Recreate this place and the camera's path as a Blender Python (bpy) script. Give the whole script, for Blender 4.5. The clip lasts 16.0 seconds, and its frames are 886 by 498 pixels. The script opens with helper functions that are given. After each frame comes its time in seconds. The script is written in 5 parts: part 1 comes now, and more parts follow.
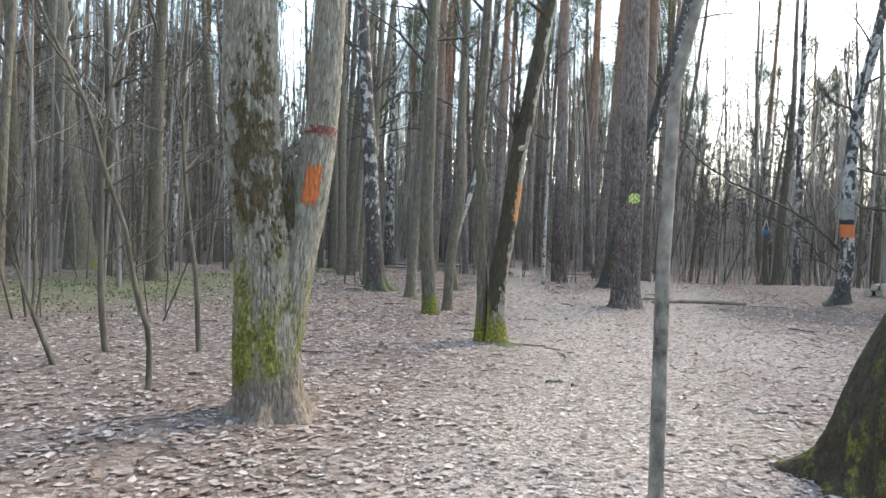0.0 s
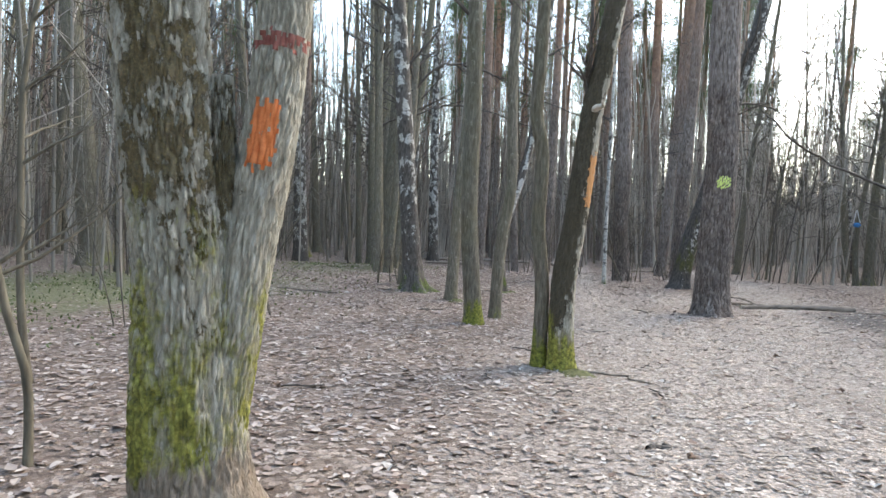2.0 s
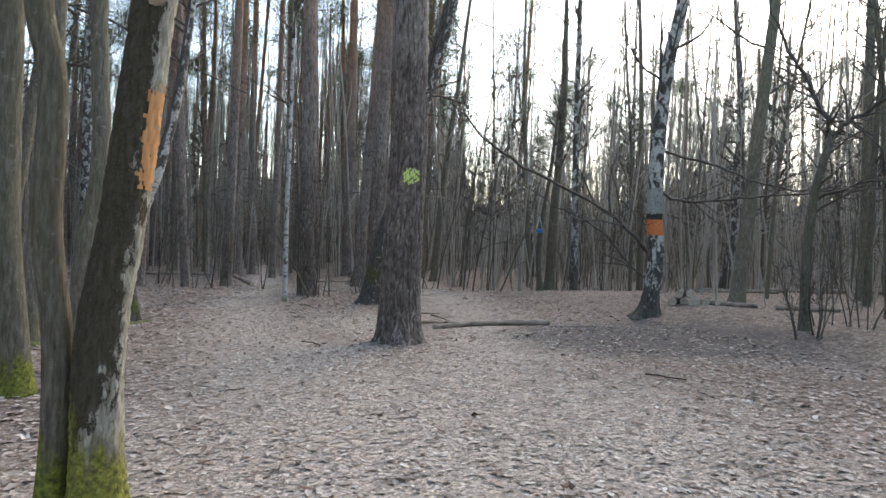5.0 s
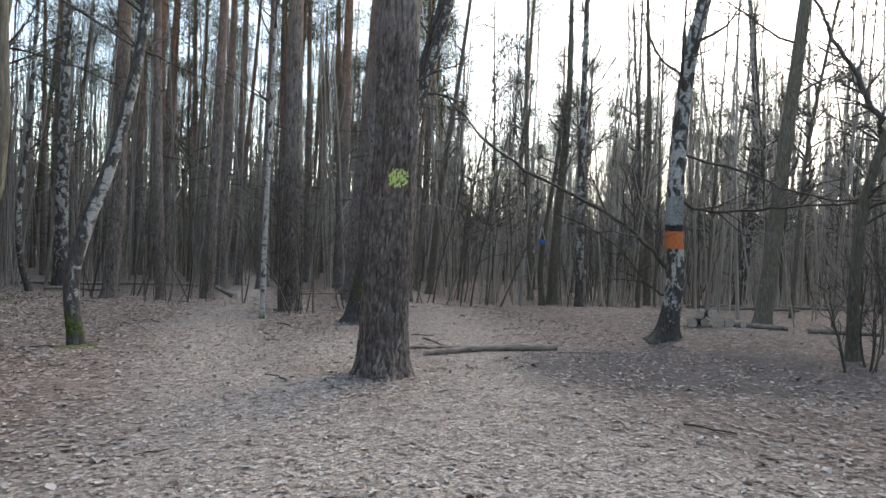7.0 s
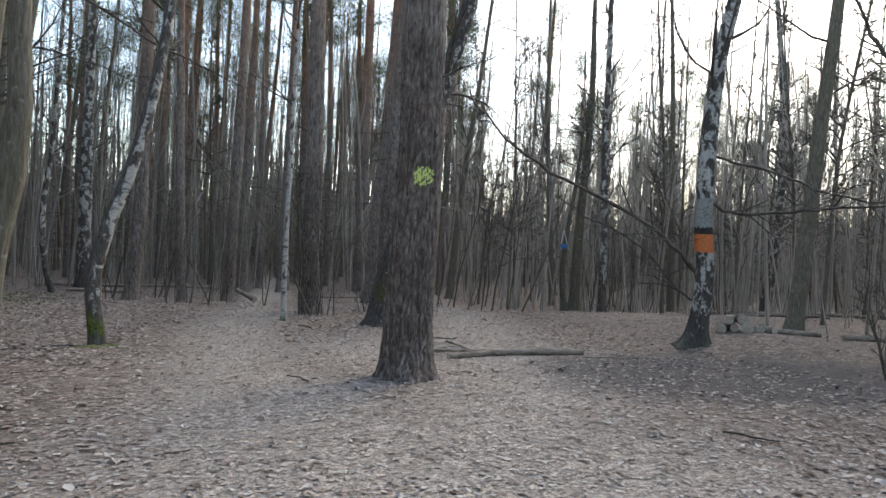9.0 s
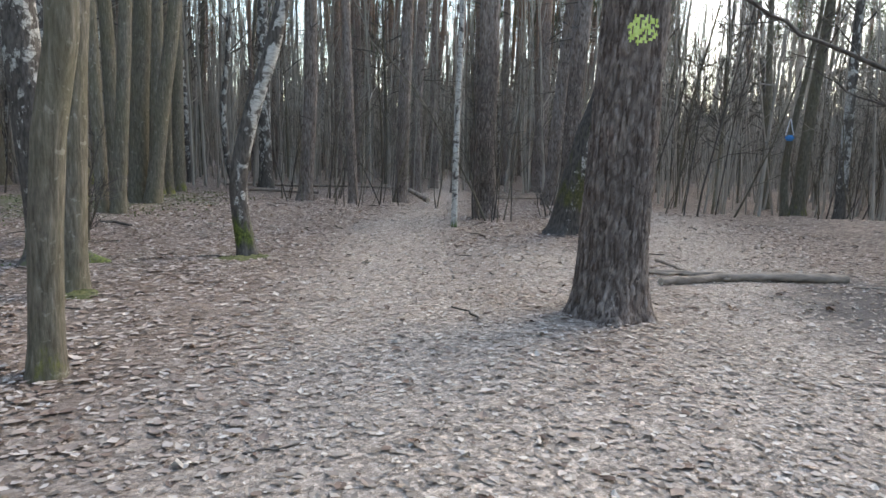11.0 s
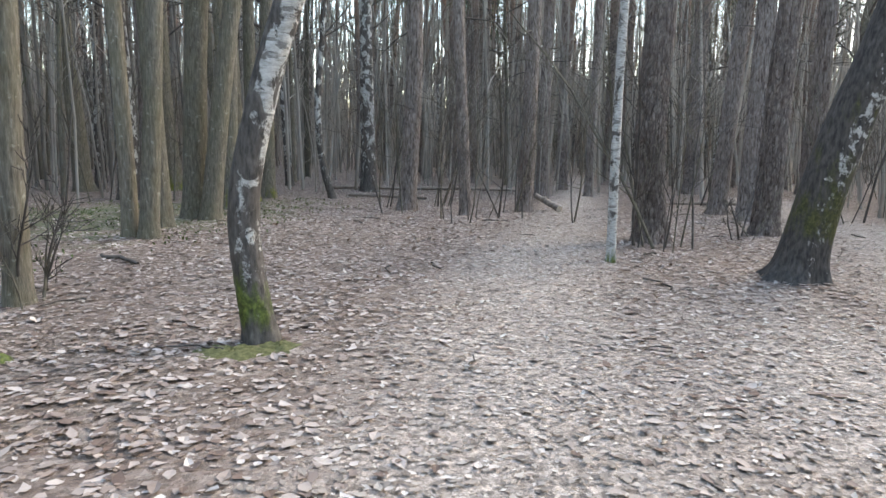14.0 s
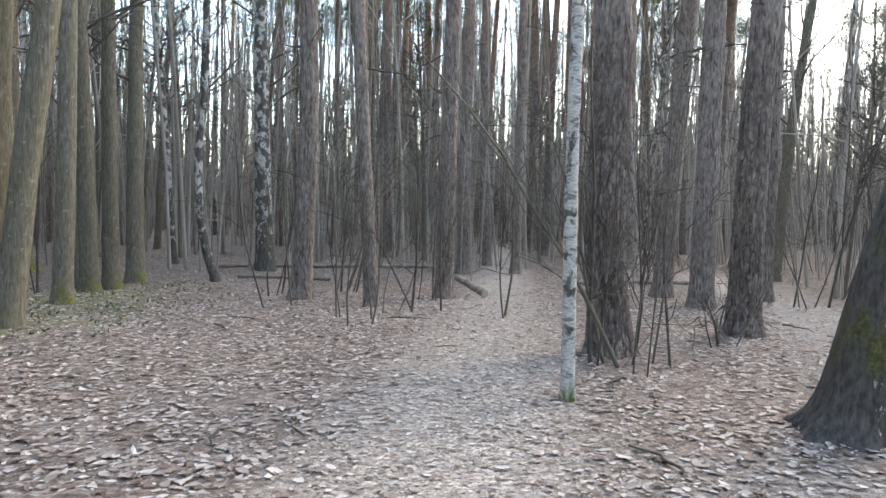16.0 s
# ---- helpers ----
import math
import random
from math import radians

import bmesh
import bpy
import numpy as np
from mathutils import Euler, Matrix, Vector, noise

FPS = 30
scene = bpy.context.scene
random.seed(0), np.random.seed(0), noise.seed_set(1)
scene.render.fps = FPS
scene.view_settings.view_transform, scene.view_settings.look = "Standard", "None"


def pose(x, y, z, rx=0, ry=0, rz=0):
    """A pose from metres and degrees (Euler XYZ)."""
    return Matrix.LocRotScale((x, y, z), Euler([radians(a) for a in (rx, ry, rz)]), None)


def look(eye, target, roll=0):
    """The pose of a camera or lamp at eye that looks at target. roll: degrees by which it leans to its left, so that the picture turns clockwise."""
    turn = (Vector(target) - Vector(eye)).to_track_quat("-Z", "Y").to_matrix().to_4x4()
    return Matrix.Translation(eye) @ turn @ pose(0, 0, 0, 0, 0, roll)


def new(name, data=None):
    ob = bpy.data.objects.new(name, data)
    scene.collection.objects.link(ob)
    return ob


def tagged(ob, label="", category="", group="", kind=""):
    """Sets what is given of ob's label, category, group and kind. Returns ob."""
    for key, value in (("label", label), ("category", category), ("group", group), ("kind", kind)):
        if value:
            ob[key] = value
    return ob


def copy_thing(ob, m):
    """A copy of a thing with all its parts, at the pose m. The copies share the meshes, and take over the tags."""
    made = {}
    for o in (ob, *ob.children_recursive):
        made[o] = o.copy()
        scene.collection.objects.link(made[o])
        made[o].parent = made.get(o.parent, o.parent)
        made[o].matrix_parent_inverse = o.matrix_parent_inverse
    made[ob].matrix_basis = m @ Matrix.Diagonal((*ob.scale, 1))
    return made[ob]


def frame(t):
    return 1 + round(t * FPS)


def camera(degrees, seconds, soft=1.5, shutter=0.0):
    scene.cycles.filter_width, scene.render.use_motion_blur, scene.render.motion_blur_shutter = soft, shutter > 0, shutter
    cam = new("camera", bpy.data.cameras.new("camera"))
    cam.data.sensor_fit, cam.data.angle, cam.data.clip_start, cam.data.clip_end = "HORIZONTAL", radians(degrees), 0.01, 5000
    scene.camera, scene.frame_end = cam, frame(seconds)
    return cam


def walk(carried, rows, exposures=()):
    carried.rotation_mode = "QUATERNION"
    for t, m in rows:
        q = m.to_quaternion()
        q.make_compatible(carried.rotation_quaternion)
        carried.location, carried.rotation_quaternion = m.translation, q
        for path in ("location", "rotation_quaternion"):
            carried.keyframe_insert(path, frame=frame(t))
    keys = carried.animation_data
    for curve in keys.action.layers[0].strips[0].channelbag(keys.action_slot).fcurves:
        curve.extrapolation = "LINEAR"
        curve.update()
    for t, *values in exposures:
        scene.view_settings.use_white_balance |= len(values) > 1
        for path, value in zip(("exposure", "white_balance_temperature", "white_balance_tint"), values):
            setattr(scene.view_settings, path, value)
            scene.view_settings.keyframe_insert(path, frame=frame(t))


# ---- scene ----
cam = camera(66.4, 16.0, shutter=0.04)
PATH = [
    (0, (0.038, 0.033, 1.493), (0.033, 2.032, 1.446), 2.3),
    (0.5, (-0.067, 0.634, 1.492), (-0.131, 2.632, 1.443), 2.5),
    (1, (-0.082, 1.223, 1.455), (-0.167, 3.22, 1.394), 2.5),
    (1.5, (-0.128, 1.788, 1.494), (-0.275, 3.781, 1.423), 2.4),
    (2, (0.036, 2.34, 1.449), (-0.107, 4.334, 1.379), 2.3),
    (2.5, (0.139, 2.883, 1.47), (-0.001, 4.877, 1.402), 2.2),
    (3, (0.154, 3.409, 1.537), (0.234, 5.407, 1.479), 2.4),
    (3.5, (0.343, 3.936, 1.492), (0.481, 5.931, 1.437), 2.2),
    (4, (0.572, 4.502, 1.484), (0.939, 6.467, 1.438), 2.5),
    (4.5, (0.935, 5.027, 1.439), (1.638, 6.899, 1.408), 2.2),
    (4.7, (1.08, 5.211, 1.449), (1.764, 7.091, 1.427), 2.0),
    (6.8, (1.85, 6.87, 1.54), (2.534, 8.749, 1.538), 2.4),
    (7, (1.856, 6.895, 1.541), (2.54, 8.774, 1.551), 2.5),
    (7.5, (1.873, 6.917, 1.551), (2.542, 8.802, 1.583), 2.6),
    (8, (1.874, 6.941, 1.541), (2.53, 8.83, 1.59), 2.7),
    (8.5, (1.876, 6.966, 1.544), (2.519, 8.86, 1.59), 2.7),
    (9, (1.839, 7.112, 1.467), (2.472, 9.009, 1.492), 2.8),
    (9.5, (2.003, 7.446, 1.394), (2.632, 9.332, 1.178), 2.7),
    (10, (2.121, 7.959, 1.381), (2.565, 9.891, 1.119), 2.6),
    (10.2, (2.122, 8.218, 1.411), (2.487, 10.166, 1.141), 2.6),
    (12.3, (2.286, 10.927, 1.407), (2.263, 12.902, 1.095), 1.4),
    (12.5, (2.248, 11.222, 1.404), (2.217, 13.197, 1.09), 1.4),
    (13, (2.209, 11.873, 1.41), (2.166, 13.848, 1.093), 1.4),
    (13.5, (2.096, 12.577, 1.425), (1.971, 14.548, 1.107), 1.2),
    (14, (2.059, 13.288, 1.408), (1.847, 15.251, 1.091), 1.1),
    (14.5, (2.15, 14.091, 1.48), (1.984, 16.058, 1.163), 0.9),
    (15, (2.088, 14.788, 1.534), (2.017, 16.764, 1.235), 1.2),
    (15.5, (2.153, 15.444, 1.545), (2.171, 17.432, 1.331), 1.2),
    (16, (2.134, 16.074, 1.542), (2.145, 18.07, 1.424), 1.1),
]
SKY, SUN = 0.153, 0.28
EXPOSURES = [(t, stops, 7600, 6) for t, stops in ((0, 2.56), (3.5, 2.65), (4.7, 2.16), (7, 1.86), (9, 1.82), (10.2, 2.04), (12.3, 2.42), (16, 2.83))]
walk(cam, [(t, look(eye, target, roll)) for t, eye, target, roll in PATH], EXPOSURES)

# ---- world, sun and sky ----
world = bpy.data.worlds.new("sky")
scene.world = world
world.use_nodes = True
wn = world.node_tree.nodes
sky = wn.new("ShaderNodeTexSky")
sky.sky_type = 'NISHITA'
sky.sun_disc = False
sky.sun_elevation = radians(38)
sky.sun_rotation = radians(52)
sky.air_density, sky.dust_density, sky.ozone_density = 1.0, 1.3, 1.0
wn["Background"].inputs[1].default_value = SKY
world.node_tree.links.new(sky.outputs[0], wn["Background"].inputs[0])
sun = new("sun", bpy.data.lights.new("sun", 'SUN'))
sun.data.energy, sun.data.angle, sun.data.color = SUN, radians(30), (1.0, 0.94, 0.86)
sun.matrix_world = look((30, 24, 30), (0, 0, 0))


# ---- materials ----
class Mat:
    """A small helper that chains shader nodes."""

    def __init__(self, name, rough=0.85):
        self.m = bpy.data.materials.new(name)
        self.m.use_nodes = True
        self.t = self.m.node_tree
        self.b = self.t.nodes["Principled BSDF"]
        self.b.inputs["Roughness"].default_value = rough
        self.b.inputs["Specular IOR Level"].default_value = 0.25
        self.co = self.t.nodes.new("ShaderNodeTexCoord").outputs["Object"]

    def put(self, socket, value):
        if isinstance(value, bpy.types.NodeSocket):
            self.t.links.new(value, socket)
        else:
            socket.default_value = value

    def stretch(self, sx, sy, sz, src=None):
        n = self.t.nodes.new("ShaderNodeMapping")
        n.inputs["Scale"].default_value = (sx, sy, sz)
        self.put(n.inputs["Vector"], src or self.co)
        return n.outputs[0]

    def noise(self, vec, scale, detail=4, rough=0.6, warp=0.0):
        n = self.t.nodes.new("ShaderNodeTexNoise")
        self.put(n.inputs["Vector"], vec)
        n.inputs["Scale"].default_value = scale
        n.inputs["Detail"].default_value = detail
        n.inputs["Roughness"].default_value = rough
        n.inputs["Distortion"].default_value = warp
        return n.outputs[0]

    def cells(self, vec, scale, feature='DISTANCE_TO_EDGE'):
        n = self.t.nodes.new("ShaderNodeTexVoronoi")
        n.feature = feature
        self.put(n.inputs["Vector"], vec)
        n.inputs["Scale"].default_value = scale
        return n.outputs["Distance"]

    def mosaic(self, vec, scale):
        """A random value for each cell."""
        n = self.t.nodes.new("ShaderNodeTexVoronoi")
        self.put(n.inputs["Vector"], vec)
        n.inputs["Scale"].default_value = scale
        s = self.t.nodes.new("ShaderNodeSeparateColor")
        self.put(s.inputs[0], n.outputs["Color"])
        return s.outputs[0]

    def ramp(self, fac, stops):
        n = self.t.nodes.new("ShaderNodeValToRGB")
        self.put(n.inputs[0], fac)
        el = n.color_ramp.elements
        while len(el) < len(stops):
            el.new(0.5)
        for e, (p, c) in zip(el, stops):
            e.position = p
            e.color = (*c, 1) if isinstance(c, tuple) else (c, c, c, 1)
        return n.outputs[0]

    def mix(self, fac, a, b, mode='MIX'):
        n = self.t.nodes.new("ShaderNodeMix")
        n.data_type, n.blend_type = 'RGBA', mode
        self.put(n.inputs[0], fac)
        self.put(n.inputs[6], (*a, 1) if isinstance(a, tuple) else a)
        self.put(n.inputs[7], (*b, 1) if isinstance(b, tuple) else b)
        return n.outputs[2]

    def calc(self, op, a, b=0.0, clamp=False):
        n = self.t.nodes.new("ShaderNodeMath")
        n.operation, n.use_clamp = op, clamp
        self.put(n.inputs[0], a)
        self.put(n.inputs[1], b)
        return n.outputs[0]

    def height(self, lo, hi):
        """0 at object height lo, 1 at hi."""
        s = self.t.nodes.new("ShaderNodeSeparateXYZ")
        self.put(s.inputs[0], self.co)
        n = self.t.nodes.new("ShaderNodeMapRange")
        self.put(n.inputs[0], s.outputs[2])
        n.inputs[1].default_value, n.inputs[2].default_value = lo, hi
        return n.outputs[0]

    def attr(self, name):
        n = self.t.nodes.new("ShaderNodeAttribute")
        n.attribute_name = name
        return n.outputs["Fac"]

    def rand(self):
        return self.t.nodes.new("ShaderNodeObjectInfo").outputs["Random"]

    def island(self):
        return self.t.nodes.new("ShaderNodeNewGeometry").outputs["Random Per Island"]

    def done(self, colour, bump=None, strength=0.5, depth=0.02):
        self.put(self.b.inputs["Base Color"], colour)
        if bump is not None:
            n = self.t.nodes.new("ShaderNodeBump")
            n.inputs["Strength"].default_value = strength
            n.inputs["Distance"].default_value = depth
            self.put(n.inputs["Height"], bump)
            self.t.links.new(n.outputs[0], self.b.inputs["Normal"])
        return self.m


def bark_pine():
    k = Mat("pine_bark", 0.9)
    v = k.stretch(1, 1, 0.3)
    n1 = k.noise(k.stretch(1, 1, 0.16), 30, 5, 0.6, 0.6)
    edge = k.ramp(n1, [(0.36, 0.0), (0.5, 1.0)])
    plates = k.ramp(k.noise(k.stretch(1, 1, 0.35), 22, 6, 0.7), [(0.3, (0.12, 0.095, 0.08)), (0.5, (0.235, 0.196, 0.172)), (0.72, (0.41, 0.355, 0.32))])
    low = k.mix(edge, (0.075, 0.056, 0.048), plates)
    # darker inner bark painted into the cracks, where it deepens their shade too
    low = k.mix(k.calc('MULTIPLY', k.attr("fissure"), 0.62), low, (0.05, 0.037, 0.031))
    up = k.ramp(k.noise(k.stretch(1, 1, 0.6), 9, 5), [(0.3, (0.20, 0.105, 0.07)), (0.7, (0.40, 0.225, 0.15))])
    h = k.calc('ADD', k.height(5.0, 13.0), k.calc('MULTIPLY', k.calc('SUBTRACT', k.noise(k.co, 1.5), 0.5), 0.5), True)
    big = k.ramp(k.noise(k.co, 1.1, 2), [(0.3, 0.75), (0.7, 1.15)])
    col = k.mix(1.0, k.mix(h, low, up), big, 'MULTIPLY')
    return k.done(col, k.calc('ADD', k.calc('MULTIPLY', edge, 0.8), k.calc('MULTIPLY', k.noise(v, 60, 3), 0.3)), 0.7, 0.02)


def bark_grey():
    k = Mat("grey_bark", 0.88)
    v = k.stretch(1, 1, 0.16)
    fine = k.noise(v, 38, 5, 0.7)
    col = k.ramp(fine, [(0.3, (0.075, 0.066, 0.053)), (0.52, (0.175, 0.16, 0.132)), (0.75, (0.32, 0.30, 0.26))])
    patch = k.ramp(k.noise(k.stretch(1, 1, 0.45), 3.2, 5, 0.65), [(0.4, 0.0), (0.62, 1.0)])
    col = k.mix(k.calc('MULTIPLY', patch, 0.32), col, (0.13, 0.125, 0.06))
    spots = k.ramp(k.noise(k.co, 14, 3), [(0.62, 0.0), (0.7, 1.0)])
    col = k.mix(k.calc('MULTIPLY', spots, 0.45), col, (0.42, 0.42, 0.37))
    col = k.mix(1.0, col, k.ramp(k.rand(), [(0.0, (0.72, 0.7, 0.66)), (1.0, (1.15, 1.1, 1.05))]), 'MULTIPLY')
    col = moss_on(k, col)
    return k.done(col, k.calc('ADD', fine, k.calc('MULTIPLY', k.noise(v, 9, 3), 0.6)), 0.7, 0.015)


def moss_on(k, col, tones=((0.042, 0.05, 0.012), (0.16, 0.17, 0.028), (0.34, 0.34, 0.07))):
    """Moss that creeps up from the root, as far as the mesh's moss value says."""
    n = k.noise(k.stretch(1, 1, 0.35), 7, 5, 0.7)
    reach = k.calc('SUBTRACT', k.calc('ADD', k.attr("moss"), k.calc('MULTIPLY', k.calc('SUBTRACT', n, 0.5), 2.0)), 0.36)
    fac = k.calc('MULTIPLY', k.calc('MULTIPLY', reach, 3.0, True), k.calc('MULTIPLY', k.attr("moss"), 5.0, True))
    green = k.ramp(k.noise(k.co, 30, 4), list(zip((0.3, 0.52, 0.75), tones)))
    return k.mix(k.calc('MULTIPLY', fac, 0.93), col, green)


def bark_birch(name="birch_bark", scar=0.49, foot=2.0, face=None, deep=1.0, moss=((0.03, 0.04, 0.01), (0.085, 0.11, 0.022), (0.20, 0.23, 0.05)), grain=5.5):
    k = Mat(name, 0.7)
    v = k.stretch(1, 1, 2.6)
    dash = k.ramp(k.noise(v, 9, 4, 0.6), [(0.56, 0.0), (0.62, 1.0)])
    scars = k.ramp(k.noise(k.stretch(1, 1, 0.7), grain, 5, 0.6, 0.4), [(scar, 0.0), (scar + 0.05, 1.0)])
    white = k.ramp(k.noise(k.stretch(1, 1, 3), 20, 4), [(0.3, (0.30, 0.285, 0.255)), (0.7, (0.60, 0.58, 0.54))])
    dark = k.ramp(k.noise(k.stretch(1, 1, 0.3), 30, 4), [(0.3, (0.035 * deep, 0.03 * deep, 0.027 * deep)), (0.7, (0.15 * deep, 0.132 * deep, 0.115 * deep))])
    black = k.calc('ADD', k.calc('MULTIPLY', dash, 0.7), scars, True)
    root = k.calc('SUBTRACT', 1.0, k.calc('ADD', k.height(0.1, foot), k.calc('MULTIPLY', k.calc('SUBTRACT', k.noise(k.stretch(1, 1, 0.45), 9, 5, 0.7), 0.5), 3.6)), True)
    fac = black if foot < 0.2 else k.calc('MAXIMUM', black, k.ramp(root, [(0.42, 0.0), (0.52, 1.0)]))
    if face:
        # weathered dark crust on the upper face of CRUSTBIRCH; HALFBIRCH is darker on its left
        s = k.t.nodes.new("ShaderNodeVectorMath")
        s.operation = 'DOT_PRODUCT'
        k.put(s.inputs[0], k.t.nodes.new("ShaderNodeNewGeometry").outputs["Normal"])
        s.inputs[1].default_value = face
        side = k.calc('ADD', s.outputs["Value"], k.calc('MULTIPLY', k.calc('SUBTRACT', k.noise(k.stretch(1, 1, 0.5), 9, 5), 0.5), 1.6))
        fac = k.calc('MAXIMUM', fac, k.ramp(side, [(0.0, 0.0), (0.12, 1.0)]))
    col = moss_on(k, k.mix(fac, white, dark), moss)
    return k.done(col, k.calc('SUBTRACT', k.noise(k.stretch(1, 1, 0.4), 26, 4), fac), 0.6, 0.012)


def bark_oak(name="ridged_bark", deep=1.3):
    k = Mat(name, 0.9)
    v = k.stretch(1, 1, 0.2)
    fine = k.noise(v, 34, 6, 0.7)
    col = k.ramp(fine, [(0.28, (0.17, 0.15, 0.115)), (0.5, (0.40, 0.37, 0.30)), (0.72, (0.62, 0.585, 0.50))])
    # crack colour: inner bark, with some of the cracks' shade painted in
    col = k.mix(k.calc('MULTIPLY', k.attr("fissure"), 0.42), col, (0.07, 0.055, 0.034))
    foot = k.calc('ADD', k.height(0.6, 0.1), k.calc('MULTIPLY', k.calc('SUBTRACT', k.noise(k.stretch(1, 1, 0.4), 9, 5), 0.5), 1.6))
    col = k.mix(k.calc('MULTIPLY', k.ramp(foot, [(0.35, 0.0), (0.6, 1.0)]), 0.75), col, k.ramp(fine, [(0.3, (0.10, 0.072, 0.052)), (0.7, (0.33, 0.25, 0.19))]))
    n = k.noise(k.stretch(1, 1, 0.5), 7, 7, 0.75)
    brown = k.ramp(k.calc('ADD', k.attr("crust"), k.calc('MULTIPLY', k.calc('SUBTRACT', n, 0.5), 3.2)), [(0.48, 0.0), (0.58, 1.0)])
    crust = k.ramp(k.noise(k.co, 60, 5, 0.75), [(p, (r * deep, g * deep, b * deep)) for p, r, g, b in ((0.3, 0.025, 0.018, 0.008), (0.55, 0.10, 0.073, 0.03), (0.75, 0.25, 0.19, 0.08))])
    col = k.mix(k.calc('MULTIPLY', brown, 0.85), col, crust)
    col = moss_on(k, col, ((0.055, 0.06, 0.014), (0.22, 0.215, 0.04), (0.46, 0.44, 0.1)))
    return k.done(col, k.calc('ADD', fine, k.calc('MULTIPLY', brown, 0.7)), 0.9, 0.02)


def plain(name, a, b, scale=8, rough=0.85, bump=0.4, stretch=(1, 1, 1)):
    k = Mat(name, rough)
    n = k.noise(k.stretch(*stretch), scale, 5, 0.65)
    return k.done(k.ramp(n, [(0.3, a), (0.7, b)]), n, bump, 0.01)


def litter_mat(name, dark, tones):
    k = Mat(name, 0.92)
    c = k.ramp(k.island(), tones)
    n = k.noise(k.co, 60, 3)
    return k.done(k.mix(k.calc('MULTIPLY', n, 0.4), c, dark), n, 0.3, 0.004)


def ground_mat():
    k = Mat("forest_soil", 0.95)
    a = k.ramp(k.noise(k.co, 34, 6, 0.75), [(0.3, (0.08, 0.058, 0.046)), (0.46, (0.20, 0.157, 0.13)), (0.58, (0.32, 0.262, 0.225)), (0.72, (0.5, 0.435, 0.385))])
    loose = k.mix(0.10, k.co, k.noise(k.co, 14, 4), 'ADD')
    m1, m2 = k.mosaic(loose, 17), k.mosaic(loose, 31)
    leafy = k.ramp(m1, [(0.0, (0.075, 0.052, 0.04)), (0.25, (0.17, 0.128, 0.103)), (0.55, (0.29, 0.235, 0.2)), (0.85, (0.41, 0.35, 0.305)), (1.0, (0.58, 0.52, 0.465))])
    a = k.mix(1.0, k.mix(0.6, a, leafy), (0.80, 0.785, 0.765), 'MULTIPLY')
    a = k.mix(1.0, a, k.ramp(m2, [(0.0, 0.55), (1.0, 1.3)]), 'MULTIPLY')
    a = k.mix(k.calc('MULTIPLY', k.ramp(k.noise(k.co, 0.5, 4), [(0.4, 0.0), (0.65, 1.0)]), 0.35), a, (0.24, 0.18, 0.15))
    trod = k.ramp(k.noise(k.co, 26, 6, 0.75), [(0.3, (0.18, 0.147, 0.122)), (0.5, (0.40, 0.338, 0.29)), (0.7, (0.55, 0.48, 0.42))])
    trod = k.mix(k.calc('MULTIPLY', k.ramp(k.noise(k.co, 1.3, 5), [(0.45, 0.0), (0.62, 1.0)]), 0.2), trod, (0.30, 0.27, 0.25))
    trod = k.mix(1.0, trod, k.ramp(m2, [(0.0, 0.5), (0.2, 0.85), (0.8, 1.1), (1.0, 1.45)]), 'MULTIPLY')
    trod = k.mix(1.0, trod, k.ramp(k.mosaic(loose, 48), [(0.0, 0.65), (1.0, 1.3)]), 'MULTIPLY')
    edge = k.calc('ADD', k.attr("trod"), k.calc('MULTIPLY', k.calc('SUBTRACT', k.noise(k.co, 2.2, 5, 0.7), 0.5), 0.9))
    col = k.mix(k.ramp(edge, [(0.1, 0.0), (0.95, 1.0)]), a, trod)
    mud = k.calc('ADD', k.attr("mud"), k.calc('MULTIPLY', k.calc('SUBTRACT', k.noise(k.co, 1.8, 5, 0.7), 0.5), 1.0))
    col = k.mix(k.calc('MULTIPLY', k.ramp(mud, [(0.25, 0.0), (0.6, 1.0)]), 0.85), col, (0.085, 0.078, 0.075))
    herb = k.calc('ADD', k.attr("herb"), k.calc('MULTIPLY', k.calc('SUBTRACT', k.noise(k.co, 1.7, 6, 0.75), 0.5), 1.6))
    col = k.mix(k.calc('MULTIPLY', k.ramp(herb, [(0.4, 0.0), (0.7, 1.0)]), 0.7), col, (0.13, 0.15, 0.07))
    return k.done(col, k.calc('ADD', k.noise(k.co, 30, 5, 0.7), k.calc('MULTIPLY', m2, 0.8)), 0.7, 0.03)


def pole_mat():
    k = Mat("pole_bark", 0.9)
    n = k.noise(k.stretch(1, 1, 0.2), 5, 5, 0.7)
    grey = k.ramp(n, [(0.3, (0.14, 0.122, 0.102)), (0.55, (0.275, 0.245, 0.207)), (0.75, (0.44, 0.40, 0.345))])
    rust = k.ramp(n, [(0.3, (0.13, 0.075, 0.052)), (0.7, (0.30, 0.18, 0.13))])
    high = k.calc('MULTIPLY', k.height(3.5, 9.0), k.ramp(k.island(), [(0.5, 0.0), (0.55, 1.0)]))
    return k.done(k.mix(high, grey, rust), n, 0.5, 0.02)


